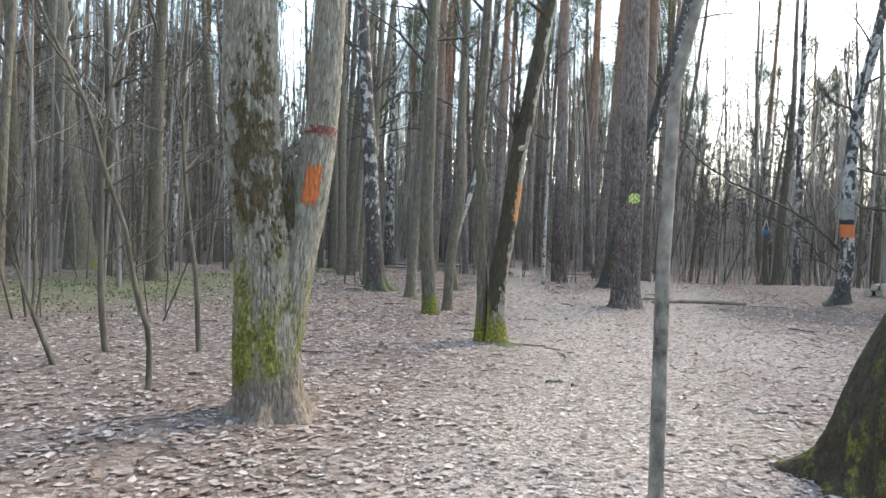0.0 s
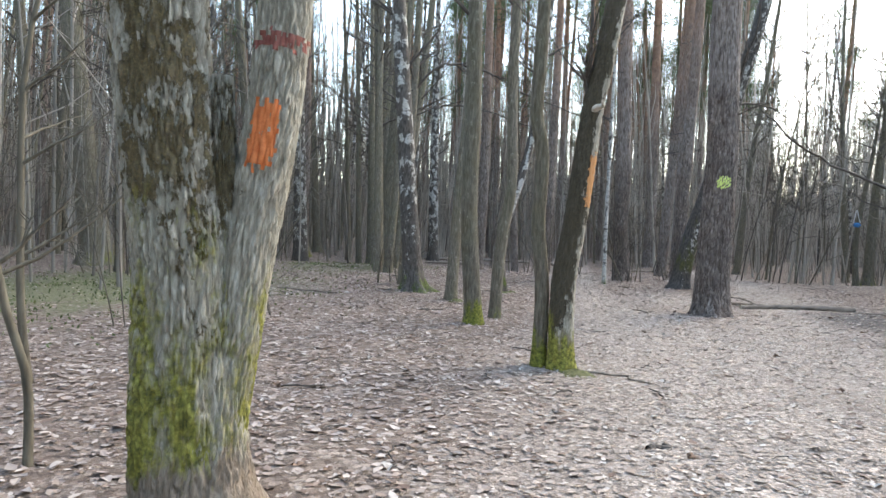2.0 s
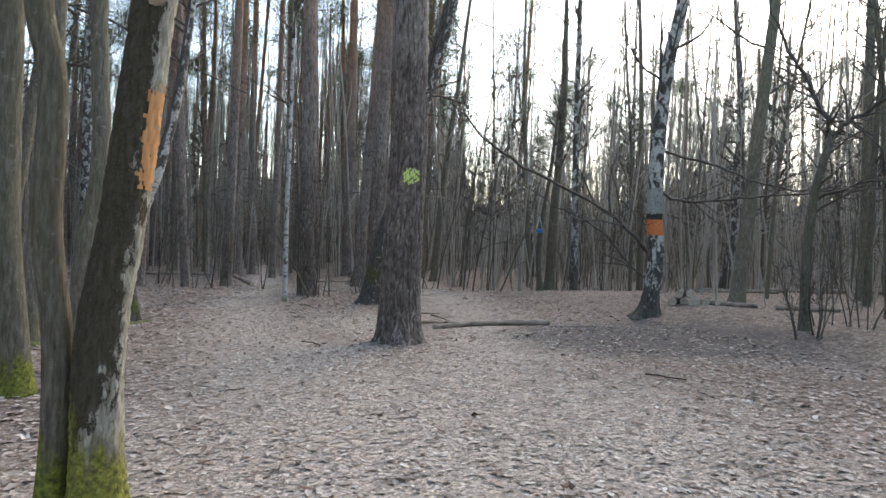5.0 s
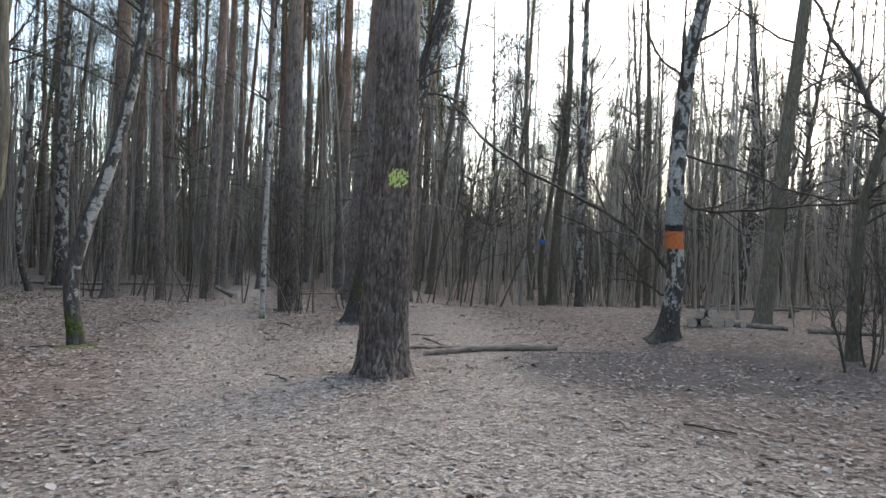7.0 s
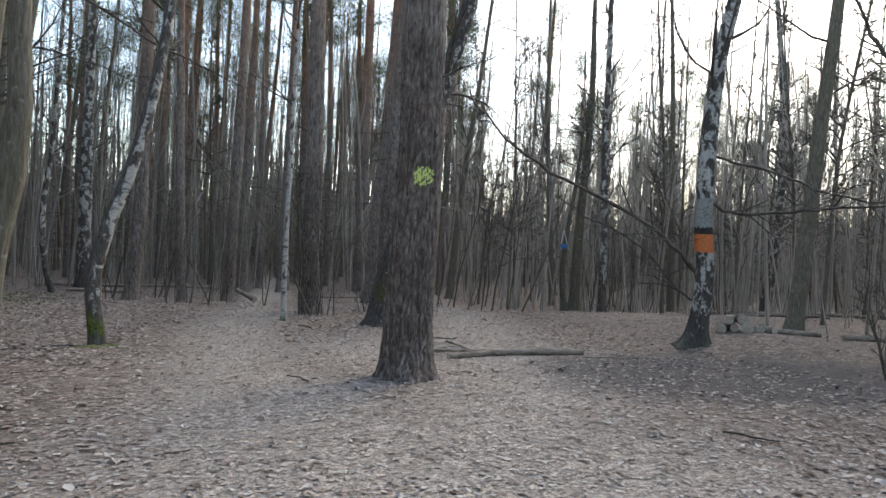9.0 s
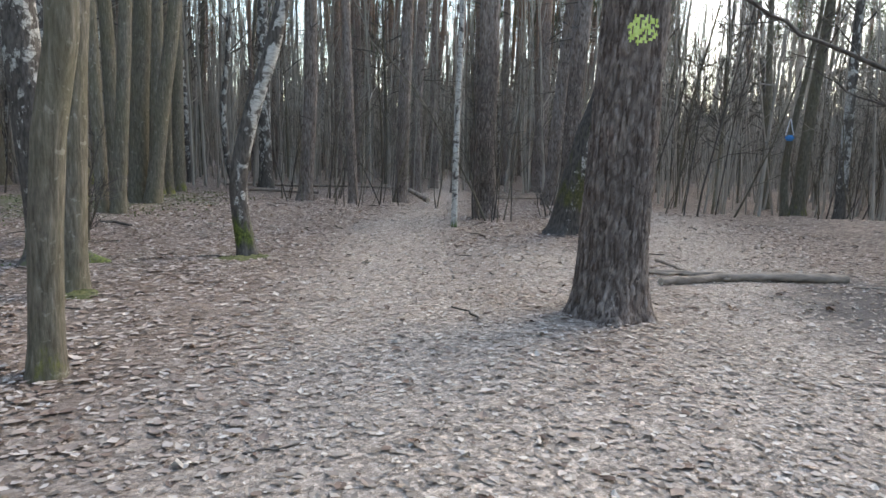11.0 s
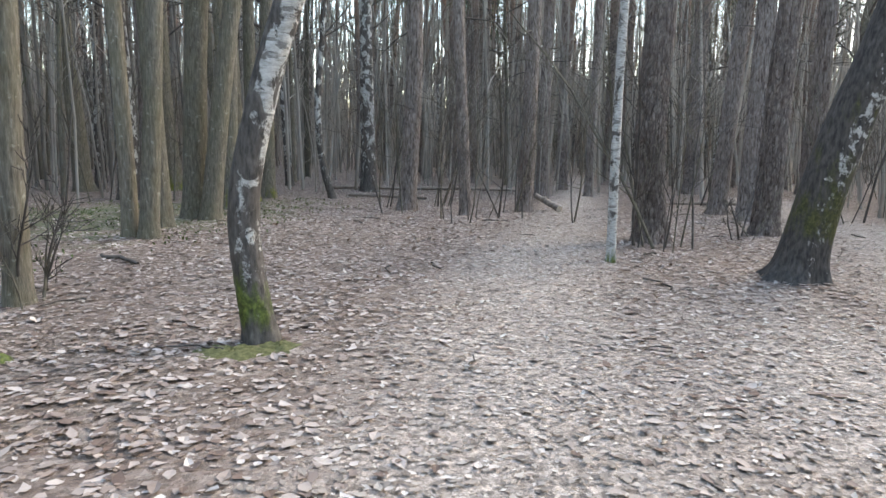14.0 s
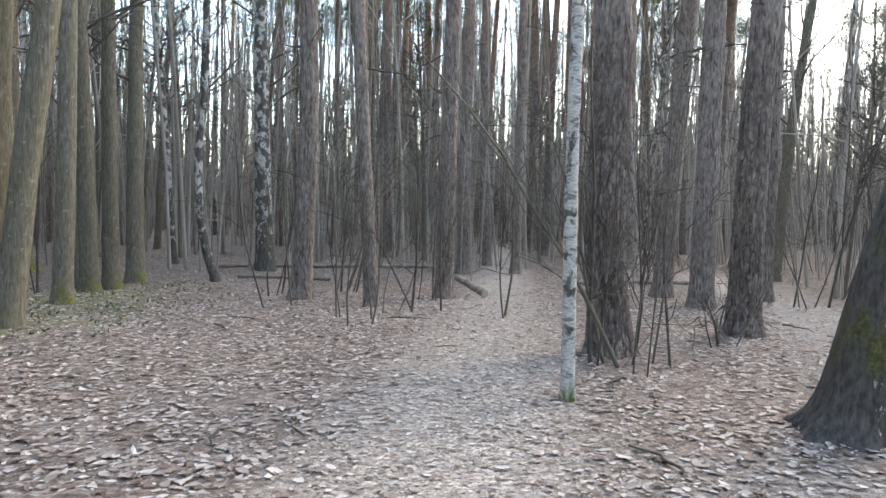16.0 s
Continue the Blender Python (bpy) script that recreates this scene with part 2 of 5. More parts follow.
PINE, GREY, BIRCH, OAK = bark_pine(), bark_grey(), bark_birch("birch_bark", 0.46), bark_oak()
# crust cut to near black: dark bark plus RIDGED's backlit shade in the colour
DARKOAK = bark_oak("dark_ridged_bark", 0.35)
YOUNGBIRCH = bark_birch("young_birch_bark", 0.54, 0.12)
CRUSTBIRCH = bark_birch("crusted_birch_bark", 0.42, 1.0, (-0.85, 0.2, 0.25), 0.75, ((0.03, 0.03, 0.012), (0.065, 0.065, 0.02), (0.14, 0.135, 0.045)), 14)
MARKEDBIRCH = bark_birch("mottled_birch_bark", 0.475, 0.9, None, 0.8)
OLDBIRCH = bark_birch("old_birch_bark", 0.43, 2.6)
HALFBIRCH = bark_birch("leaning_birch_bark", 0.465, 1.1, (-0.8, 0.1, 0.35))
TWIG = plain("twig_bark", (0.05, 0.042, 0.036), (0.14, 0.122, 0.105), 6)
YOUNG = plain("sapling_bark", (0.075, 0.065, 0.048), (0.20, 0.178, 0.135), 14, stretch=(1, 1, 0.2))
NEEDLE = plain("pine_needle", (0.05, 0.075, 0.035), (0.12, 0.15, 0.075), 2)
LEAF = litter_mat("dry_leaf", (0.24, 0.18, 0.155), [(0.0, (0.12, 0.079, 0.06)), (0.2, (0.215, 0.16, 0.13)), (0.5, (0.35, 0.292, 0.252)), (0.82, (0.475, 0.412, 0.366)), (1.0, (0.62, 0.56, 0.505))])
TRODLEAF = litter_mat("trodden_leaf", (0.27, 0.235, 0.205), [(0.0, (0.14, 0.112, 0.092)), (0.15, (0.24, 0.205, 0.175)), (0.5, (0.35, 0.302, 0.26)), (0.8, (0.50, 0.445, 0.39)), (1.0, (0.72, 0.67, 0.61))])
SOIL = ground_mat()
GRASS = plain("herb_leaf", (0.075, 0.095, 0.035), (0.17, 0.20, 0.085), 3)
LICHEN = plain("lichen_bark", (0.05, 0.046, 0.038), (0.44, 0.41, 0.36), 16, stretch=(1, 1, 0.7))
POLE = pole_mat()
# far trunks and brush carry distance haze as paleness in their base colour
HAZEDBARK = plain("haze_pale_bark", (0.215, 0.188, 0.158), (0.48, 0.43, 0.37), 0.5)
HAZE = plain("haze_pale_brush", (0.27, 0.245, 0.215), (0.54, 0.49, 0.435), 1.5, stretch=(1, 1, 0.08))
DEADWOOD = plain("dead_wood", (0.11, 0.087, 0.07), (0.38, 0.32, 0.265), 12, stretch=(0.3, 1, 1))
CUTWOOD = plain("cut_wood", (0.35, 0.29, 0.22), (0.62, 0.56, 0.47), 16)
ORANGE = plain("orange_paint", (0.52, 0.13, 0.04), (0.72, 0.24, 0.09), 25)
GREENPAINT = plain("lime_paint", (0.50, 0.62, 0.12), (0.76, 0.85, 0.34), 25)
BLUE = plain("blue_cloth", (0.03, 0.16, 0.42), (0.08, 0.30, 0.62), 20)
WHITE = plain("white_plastic", (0.6, 0.62, 0.64), (0.8, 0.8, 0.8), 20)
GREYPAINT = plain("grey_paint", (0.22, 0.22, 0.2), (0.36, 0.355, 0.33), 22)
BLACKPAINT = plain("black_paint", (0.02, 0.02, 0.02), (0.06, 0.055, 0.05), 22)
REDPAINT = plain("red_paint", (0.20, 0.06, 0.05), (0.34, 0.15, 0.12), 22)
FRESH = plain("bare_wood", (0.45, 0.20, 0.08), (0.62, 0.33, 0.15), 18, stretch=(1, 1, 0.2))


# ---- shape tools ----
def soft(a):
    a = np.clip(a, 0, 1)
    return a * a * (3 - 2 * a)


def mesh_of(name, verts, faces, material, values=None, smooth=True):
    """A mesh from arrays: faces is a list of (n, k) index arrays."""
    me = bpy.data.meshes.new(name)
    faces = [f for f in faces if len(f)]
    me.vertices.add(len(verts))
    me.vertices.foreach_set("co", np.asarray(verts, np.float32).ravel())
    loops = np.concatenate([f.ravel() for f in faces]).astype(np.int32)
    sizes = np.concatenate([np.full(len(f), f.shape[1]) for f in faces])
    me.loops.add(len(loops))
    me.loops.foreach_set("vertex_index", loops)
    me.polygons.add(len(sizes))
    me.polygons.foreach_set("loop_start", np.concatenate([[0], np.cumsum(sizes)[:-1]]).astype(np.int32))
    me.polygons.foreach_set("use_smooth", np.full(len(sizes), smooth))
    for key, val in (values or {}).items():
        layer = me.attributes.new(key, 'FLOAT', 'POINT')
        layer.data.foreach_set("value", np.asarray(val, np.float32).ravel())
    me.update(calc_edges=True)
    me.materials.append(material)
    return me


def thing(name, label, category, x, y, z=0.0, group=""):
    ob = new(name)
    ob.empty_display_size = 0.1
    ob.matrix_world = pose(x, y, z)
    return tagged(ob, label, category, group)


def part(name, me, parent, label=""):
    ob = new(name, me)
    ob.parent = parent
    if label:
        ob["label"] = label
    return ob


def ring_faces(rows, sides, offset=0):
    a = np.arange(rows - 1)[:, None] * sides + np.arange(sides)[None, :]
    b = np.arange(rows - 1)[:, None] * sides + (np.arange(sides)[None, :] + 1) % sides
    return np.stack([a, b, b + sides, a + sides], -1).reshape(-1, 4) + offset


def frames_of(P):
    """Unit tangents and two normals along paths P (..., K, 3)."""
    T = np.gradient(P, axis=-2)
    T /= np.linalg.norm(T, axis=-1, keepdims=True) + 1e-9
    ref = np.where(np.abs(T[..., 2:3]) > 0.75, np.array([1.0, 0.0, 0.0]), np.array([0.0, 0.0, 1.0]))
    ref = np.broadcast_to(ref[..., :1, :], T.shape)
    N = np.cross(T, ref)
    N /= np.linalg.norm(N, axis=-1, keepdims=True) + 1e-9
    return T, N, np.cross(T, N)


def tubes(P, R, sides=3):
    """Many thin tapered tubes at once: P (n, K, 3), R (n, K)."""
    n, K = R.shape
    _, N, B = frames_of(P)
    a = np.arange(sides) * 2 * np.pi / sides
    V = P[:, :, None, :] + R[:, :, None, None] * (np.cos(a)[:, None] * N[:, :, None, :] + np.sin(a)[:, None] * B[:, :, None, :])
    F = ring_faces(K, sides)
    F = (F[None] + (np.arange(n) * K * sides)[:, None, None]).reshape(-1, 4)
    return V.reshape(-1, 3), F


def grow(rng, start, way, length, radius, K=5, wobble=0.12, rise=0.0, tip=0.25):
    """Curved twigs from start points; rise bends them up."""
    n = len(start)
    step = (length / (K - 1))[:, None]
    P = np.zeros((n, K, 3))
    P[:, 0] = start
    d = way / (np.linalg.norm(way, axis=1, keepdims=True) + 1e-9)
    for i in range(1, K):
        d = d + rng.normal(0, wobble, (n, 3)) + np.array([0, 0, rise])
        d /= np.linalg.norm(d, axis=1, keepdims=True)
        P[:, i] = P[:, i - 1] + d * step
    R = radius[:, None] * np.linspace(1, tip, K)[None]
    return P, R


def sprout(rng, P, R, each, spread=0.9, lo=0.25, ratio=0.45):
    """Side twigs for given branches: start, way, length, radius."""
    n, K, _ = P.shape
    idx = np.repeat(np.arange(n), each)
    t = rng.uniform(lo, 0.97, len(idx)) * (K - 1)
    i = np.minimum(t.astype(int), K - 2)
    f = (t - i)[:, None]
    start = P[idx, i] * (1 - f) + P[idx, i + 1] * f
    tan = P[idx, i + 1] - P[idx, i]
    full = np.linalg.norm(P[idx, -1] - P[idx, 0], axis=1)
    tan /= np.linalg.norm(tan, axis=1, keepdims=True) + 1e-9
    way = tan + rng.normal(0, spread * 0.6, (len(idx), 3))
    length = full * ratio * rng.uniform(0.5, 1.2, len(idx)) * (1.1 - 0.5 * t / K)
    return start, way, length, R[idx, i] * 0.55


def smooth_path(pts, n_each=12):
    """A rounded path through points."""
    P = np.asarray(pts, float)
    E = np.vstack([2 * P[0] - P[1], P, 2 * P[-1] - P[-2]])
    out = []
    for i in range(1, len(E) - 2):
        t = np.linspace(0, 1, n_each, endpoint=False)[:, None]
        a, b, c, d = E[i - 1], E[i], E[i + 1], E[i + 2]
        out.append(0.5 * (2 * b + (c - a) * t + (2 * a - 5 * b + 4 * c - d) * t ** 2 + (3 * b - a - 3 * c + d) * t ** 3))
    out.append(P[-1:])
    return np.vstack(out)


def resample(P, s_new):
    s = np.concatenate([[0], np.cumsum(np.linalg.norm(np.diff(P, axis=0), axis=1))])
    return np.stack([np.interp(s_new, s, P[:, k]) for k in range(3)], 1), s[-1]


def cell_plates(rng, u, v, around, tall):
    """Plates of bark on a grid of jittered cells: u 0..1 round the trunk, v in metres. Gives 0 in the cracks, 1 on the plates."""
    px, py = u * around, v / tall
    rows = int(py.max() - py.min()) + 6
    jx, jy = rng.uniform(0.05, 0.95, (rows, around)), rng.uniform(0.0, 1.0, (rows, around))
    ix, iy = np.floor(px).astype(int), np.floor(py - py.min()).astype(int) + 2
    py = py - py.min() + 2
    f1 = np.full(px.shape, 9.0)
    f2 = np.full(px.shape, 9.0)
    for dx in (-1, 0, 1):
        for dy in (-1, 0, 1):
            cx, cy = ix + dx, iy + dy
            d = np.hypot(px - cx - jx[cy, cx % around], py - cy - jy[cy, cx % around])
            f2 = np.minimum(f2, np.maximum(f1, d))
            f1 = np.minimum(f1, d)
    return soft((f2 - f1) / 0.38)


def rough_field(rng, u, v, around, tall, octaves=3):
    """Fractal value noise round a trunk, 0..1: u 0..1 (closed), v in metres."""
    out, amp, total = 0.0, 1.0, 0.0
    for _ in range(octaves):
        rows = int(max(v.max(), 0) / tall) + 6
        g = rng.uniform(0, 1, (rows, around))
        x, y = (u % 1.0) * around, np.maximum(v, 0) / tall + 1
        ix, iy = np.floor(x).astype(int), np.floor(y).astype(int)
        fx, fy = soft(x - ix), soft(y - iy)
        a, c = ix % around, (ix + 1) % around
        out = out + amp * ((g[iy, a] * (1 - fx) + g[iy, c] * fx) * (1 - fy) + (g[iy + 1, a] * (1 - fx) + g[iy + 1, c] * fx) * fy)
        total += amp
        amp, around, tall = amp * 0.55, around * 2, tall * 0.5
    return out / total


def wavy(rng, u, v, waves=6, tall=1.0):
    """Smooth uneven swellings round a trunk."""
    out = np.zeros(np.broadcast(u, v).shape)
    for _ in range(waves):
        out = out + np.sin(2 * np.pi * (u * rng.integers(1, 4) + v / tall * rng.uniform(0.3, 1.2)) + rng.uniform(0, 6.3)) / waves
    return out


def trunk_mesh(name, path, r, material, seed, top_r=0.25, flare=0.55, lobes=4, sides=20, relief="", fine=0.0, moss=0.0, moss_top=0.9, twist=0.0, crust=None, depth=1.0, bare=0.0, roots=()):
    """A tapered trunk along a path (root first) with a flared foot, swellings and plates of bark on its lowest part."""
    rng = np.random.default_rng(seed)
    P = smooth_path(path)
    total = resample(P, np.array([0.0]))[1]
    if fine:
        cut = min(fine, total)
        s = np.concatenate([np.arange(0, cut, 0.022), np.linspace(cut, total, max(3, int((total - cut) / 0.35)))])
    else:
        s = np.concatenate([np.linspace(0, min(1.0, total * 0.5), 7)[:-1], np.linspace(min(1.0, total * 0.5), total, max(5, int(total / 0.55)))])
    C, _ = resample(P, s)
    T, N, B = frames_of(C)
    u = np.arange(sides) / sides
    U, S = np.meshgrid(u, s)
    taper = np.interp(s, [0, total * 0.15, total], [1.06, 0.95, top_r])
    lob = sum(np.cos(2 * np.pi * (k * U + rng.uniform())) * a for k, a in ((lobes, 0.5), (lobes + 2, 0.3), (2, 0.25)))
    foot = np.exp(-np.maximum(S - 0.05, 0) / (0.8 * r + 0.05))
    rad = r * taper[:, None] * (1 + flare * foot * (1 + 0.55 * lob) + 0.05 * wavy(rng, U, S, 6, 1.6))
    for turn, reach, width in roots:
        gap = np.abs((U - turn / 360 + 0.5) % 1.0 - 0.5)
        rad = rad + reach * np.exp(-(gap / width) ** 2) * np.exp(-np.maximum(S - 0.08, 0) / 0.11) + 0.25 * reach * np.exp(-(gap / (1.3 * width)) ** 2) * np.exp(-S / 0.45)
    values = {}
    if relief:
        wide, tall, deep = {"pine": (0.05, 0.17, 0.022), "oak": (0.028, 0.12, 0.014), "grey": (0.028, 0.25, 0.005), "birch": (0.05, 0.12, 0.012)}[relief]
        around = max(8, int(2 * np.pi * r / wide))
        wu = U + (rough_field(rng, U, S, around // 2, tall * 1.2) - 0.5) * 2.2 / around
        wv = S + (rough_field(rng, U, S, around, tall * 0.5) - 0.5) * tall * 1.3
        plate = cell_plates(rng, wu % 1.0, np.maximum(wv, 0), around, tall)
        ridge = soft(np.abs(rough_field(rng, U, S, around, tall * 1.6, 4) - 0.5) * 9)
        small = rough_field(rng, U, S, around * 3, tall * 0.3)
        plate = plate * (0.35 + 0.65 * ridge)
        fade = soft((fine - S) / 0.6)
        if relief == "birch":
            fade = fade * np.exp(-S / 0.9)
        lift = (plate * 0.75 + small * 0.25) * np.broadcast_to(fade, S.shape)
        rad = rad + deep * depth * (lift - 0.7 * fade)
        # 1 in the cracks, where pine and oak bark colour is darkened
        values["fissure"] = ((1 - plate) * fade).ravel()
    if moss:
        side = 0.5 + 0.5 * np.cos(2 * np.pi * (U - rng.uniform()))
        low = soft((S - bare) / 0.3) if bare else 1.0
        values["moss"] = (moss * np.clip(1.15 - S / moss_top, 0, 1) * (0.6 + 0.5 * side) * low).ravel()
    if crust is not None:
        values["crust"] = crust(U, S).ravel()
    ang = 2 * np.pi * (U + twist * S)
    V = C[:, None, :] + rad[:, :, None] * (np.cos(ang)[:, :, None] * N[:, None, :] + np.sin(ang)[:, :, None] * B[:, None, :])
    rows = len(s)
    cap = np.vstack([C[-1:]])
    F = ring_faces(rows, sides)
    last = (rows - 1) * sides + np.arange(sides)
    tri = np.stack([last, (rows - 1) * sides + (np.arange(sides) + 1) % sides, np.full(sides, rows * sides)], 1)
    for key in values:
        values[key] = np.append(values[key], 0)
    return mesh_of(name, np.vstack([V.reshape(-1, 3), cap]), [F, tri], material, values)


def spine(az, pts, height, sink=0.12):
    """A trunk's path from (offset, height) pairs in the upright plane that looks towards az, carried on to its full height."""
    c, s = math.cos(radians(az)), math.sin(radians(az))
    P = [np.array([0, 0, -sink])] + [np.array([o * c, o * s, z]) for o, z in pts]
    d = (P[-1] - P[-2]) / np.linalg.norm(P[-1] - P[-2])
    while P[-1][2] < height - 0.5:
        d = d * 0.8 + np.array([0, 0, 0.2])
        d = d / np.linalg.norm(d)
        P.append(P[-1] + d * min(3.0, max(0.6, height - P[-1][2])))
    return P


def limbs_of(rng, path, r, kind, h0, n, least=0.0022):
    """Branch meshes for a trunk: arrays of tubes, and for pines the ends of the crown's twigs."""
    P = smooth_path(path)
    s = np.concatenate([[0], np.cumsum(np.linalg.norm(np.diff(P, axis=0), axis=1))])
    total = s[-1]
    at = np.sort(rng.uniform(h0, total * 0.98, n))
    start, _ = resample(P, at)
    az = rng.uniform(0, 6.28, n)
    up = rng.uniform(0.25, 1.0, n) if kind != "pine" else np.where(at > total * 0.6, rng.uniform(0.1, 0.7, n), rng.uniform(-0.25, 0.15, n))
    way = np.stack([np.cos(az), np.sin(az), up], 1)
    rest = 1 - at / total
    if kind == "pine":
        length = np.where(at > total * 0.6, rng.uniform(1.2, 2.6, n) * (0.4 + 1.3 * rest), rng.uniform(0.15, 1.1, n))
    else:
        length = rng.uniform(0.5, 1.0, n) * (0.6 + 2.9 * rest ** 0.6) * min(1.0, 4 * r + 0.25)
    radius = np.minimum(0.012 + 0.010 * length, r * 0.5)
    A = grow(rng, start, way, length, radius, 6, 0.13, 0.05 if kind != "pine" else 0.0)
    sets = [A]
    B = grow(rng, *sprout(rng, *A, 5), 4, 0.16, 0.04)
    sets.append((B[0], np.maximum(B[1], least * 1.5)))
    if kind != "pine":
        C = grow(rng, *sprout(rng, *B, 3, 0.9, 0.3, 0.6), 3, 0.16, 0.05)
        sets.append((C[0], np.maximum(C[1], least)))
    tips = None
    if kind == "pine":
        high = (A[0][:, 0, 2] > path[0][2] + total * 0.58)
        ends = B[0][np.repeat(high, 5)]
        tips = np.concatenate([ends[:, -1], ends[:, 1], A[0][high][:, -1], A[0][high][:, 3]])
    return sets, tips


def join_tubes(name, sets, material, sides=3):
    V, F, off = [], [], 0
    for k, (P, R) in enumerate(sets):
        v, f = tubes(P, np.maximum(R, 0.002), 4 if k == 0 and sides > 3 else 3)
        V.append(v)
        F.append(f + off)
        off += len(v)
    return mesh_of(name, np.vstack(V), F, material)


def needles(rng, tips, each=26, size=0.30, spread=0.38):
    """Tufts of needles as slim blades round twig ends."""
    c = np.repeat(tips, each, 0) + rng.normal(0, spread, (len(tips) * each, 3))
    d = rng.normal(0, 1, c.shape) + np.array([0, 0, 0.35])
    d /= np.linalg.norm(d, axis=1, keepdims=True)
    w = np.cross(d, rng.normal(0, 1, c.shape))
    w /= np.linalg.norm(w, axis=1, keepdims=True)
    ln = rng.uniform(0.5, 1.2, (len(c), 1)) * size
    V = np.stack([c - w * 0.012 * size / 0.3, c + w * 0.012 * size / 0.3, c + d * ln], 1).reshape(-1, 3)
    return mesh_of("crown", V, [np.arange(len(V)).reshape(-1, 3)], NEEDLE, smooth=False)


def branch_parts(ob, sets, material):
    """Each limb with its side twigs as a part of its own."""
    n = len(sets[0][0])
    for i in range(n):
        own = []
        for P, R in sets:
            k = len(P) // n
            own.append((P[i * k:i * k + k], R[i * k:i * k + k]))
        part("branch", join_tubes("branch", own, material, 5), ob)


def bough(ob, az, pts, r, seed, material=None, twigs=6):
    """One long branch with side twigs, along (offset, height) pairs in the plane of az."""
    rng = np.random.default_rng(seed)
    c, s = math.cos(radians(az)), math.sin(radians(az))
    P = smooth_path([(o * c, o * s, z) for o, z in pts], 5)
    P = P + rng.normal(0, r * 0.5, P.shape)
    A = (P[None], np.linspace(r, r * 0.3, len(P))[None])
    B = grow(rng, *sprout(rng, *A, twigs * 3, 0.9, 0.15, 0.28), 5, 0.14, 0.03)
    C = grow(rng, *sprout(rng, *B, 4, 0.9, 0.2, 0.5), 4, 0.14, 0.03)
    return part("branch", join_tubes("branch", [A, B, C], material or TWIG, 5), ob)


SEED = [10]
LABELS = {
    "pine": ("tall pine with grey-brown plated bark turning orange above", "pine tree"),
    "lime": ("bare deciduous tree with smooth grey-green bark", "tree"),
    "birch": ("bare birch with white bark and black scars", "birch tree"),
    "aspen": ("bare old tree with lichened grey bark and mossy root flare", "tree"),
    "oak": ("bare tree with dark ridged bark and mossy foot", "tree"),
    "sapling": ("thin crooked bare sapling growing from leaf litter", "sapling"),
}
PLACED = []


def tree(kind, x, y, r, az, pts, moss=0.0, height=None, near=False, label="", limb_from=None, limbs=None, flare=None, top=None, moss_top=0.9, fine=4.5, bark=None, joined=False, bare=0.0, crust=None, roots=()):
    """One tree of its own: trunk, branches and, on pines, a crown of needles."""
    SEED[0] += 1
    rng = np.random.default_rng(SEED[0])
    look_, category = LABELS[kind]
    ob = thing({"pine": "pine_tree", "birch": "birch_tree", "sapling": "sapling"}.get(kind, "tree"), label or look_, category, x, y, float(ground_z(x, y)), group="trees of the wood")
    H = height or {"pine": 20, "birch": 15, "lime": 16, "aspen": 17, "oak": 12, "sapling": 3.6}[kind] * rng.uniform(0.9, 1.1)
    path = spine(az, pts, H)
    mat = bark or {"pine": PINE, "birch": BIRCH, "lime": GREY, "aspen": GREY, "oak": OAK, "sapling": YOUNG}[kind]
    rel = {"pine": "pine", "birch": "birch", "lime": "grey", "aspen": "oak", "oak": "oak", "sapling": ""}[kind] if near else ""
    sides = (int(min(180, max(60, r * 520))) if near and rel else 10 if r < 0.06 else 20)
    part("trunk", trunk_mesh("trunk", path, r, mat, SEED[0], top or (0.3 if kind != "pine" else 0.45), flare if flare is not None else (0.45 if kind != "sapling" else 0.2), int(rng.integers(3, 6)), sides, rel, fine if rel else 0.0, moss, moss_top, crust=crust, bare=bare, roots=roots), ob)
    n = limbs if limbs is not None else {"pine": 44 if joined else 30, "birch": 34 if joined else 20, "lime": 40 if joined else 20, "aspen": 18, "oak": 18, "sapling": 7}[kind]
    if n:
        sets, tips = limbs_of(rng, path, r, kind, limb_from or {"pine": 3.2, "sapling": 1.0}.get(kind, 4.5), n, 0.005 if joined else 0.0032)
        wood = TWIG if kind != "sapling" else YOUNG
        if joined:
            part("branching", join_tubes("branching", sets, wood), ob, "thin bare twigs")["kind"] = "stuff"
        else:
            branch_parts(ob, sets, wood)
        if tips is not None and len(tips):
            part("crown", needles(rng, tips), ob, "dark green pine needles")
    PLACED.append((x, y, r))
    return ob


# ---- ground ----
def ground_z(x, y):
    """Height of the forest floor."""
    x, y = np.asarray(x, float), np.asarray(y, float)
    fall = -0.32 * soft((y - 23) / 9)
    bank = 0.30 * soft((x - 9.3) / 2.6) * soft((y - 7) / 5) * (1 - soft((y - 20) / 7))
    humps = 0.02 * np.sin(x * 1.3 + 0.7 * y) * np.sin(y * 1.1 - 0.4 * x) + 0.012 * np.sin(x * 3.1 + 1) * np.sin(y * 2.7)
    return fall + bank + humps * (1 - soft((np.hypot(x, y - 15) - 30) / 20))


def along(x, y, pts):
    """Distance from places to a line through points."""
    d = np.full(np.broadcast(x, y).shape, 1e9)
    for (ax, ay), (bx, by) in zip(pts[:-1], pts[1:]):
        t = np.clip(((x - ax) * (bx - ax) + (y - ay) * (by - ay)) / ((bx - ax) ** 2 + (by - ay) ** 2), 0, 1)
        d = np.minimum(d, np.hypot(x - ax - t * (bx - ax), y - ay - t * (by - ay)))
    return d


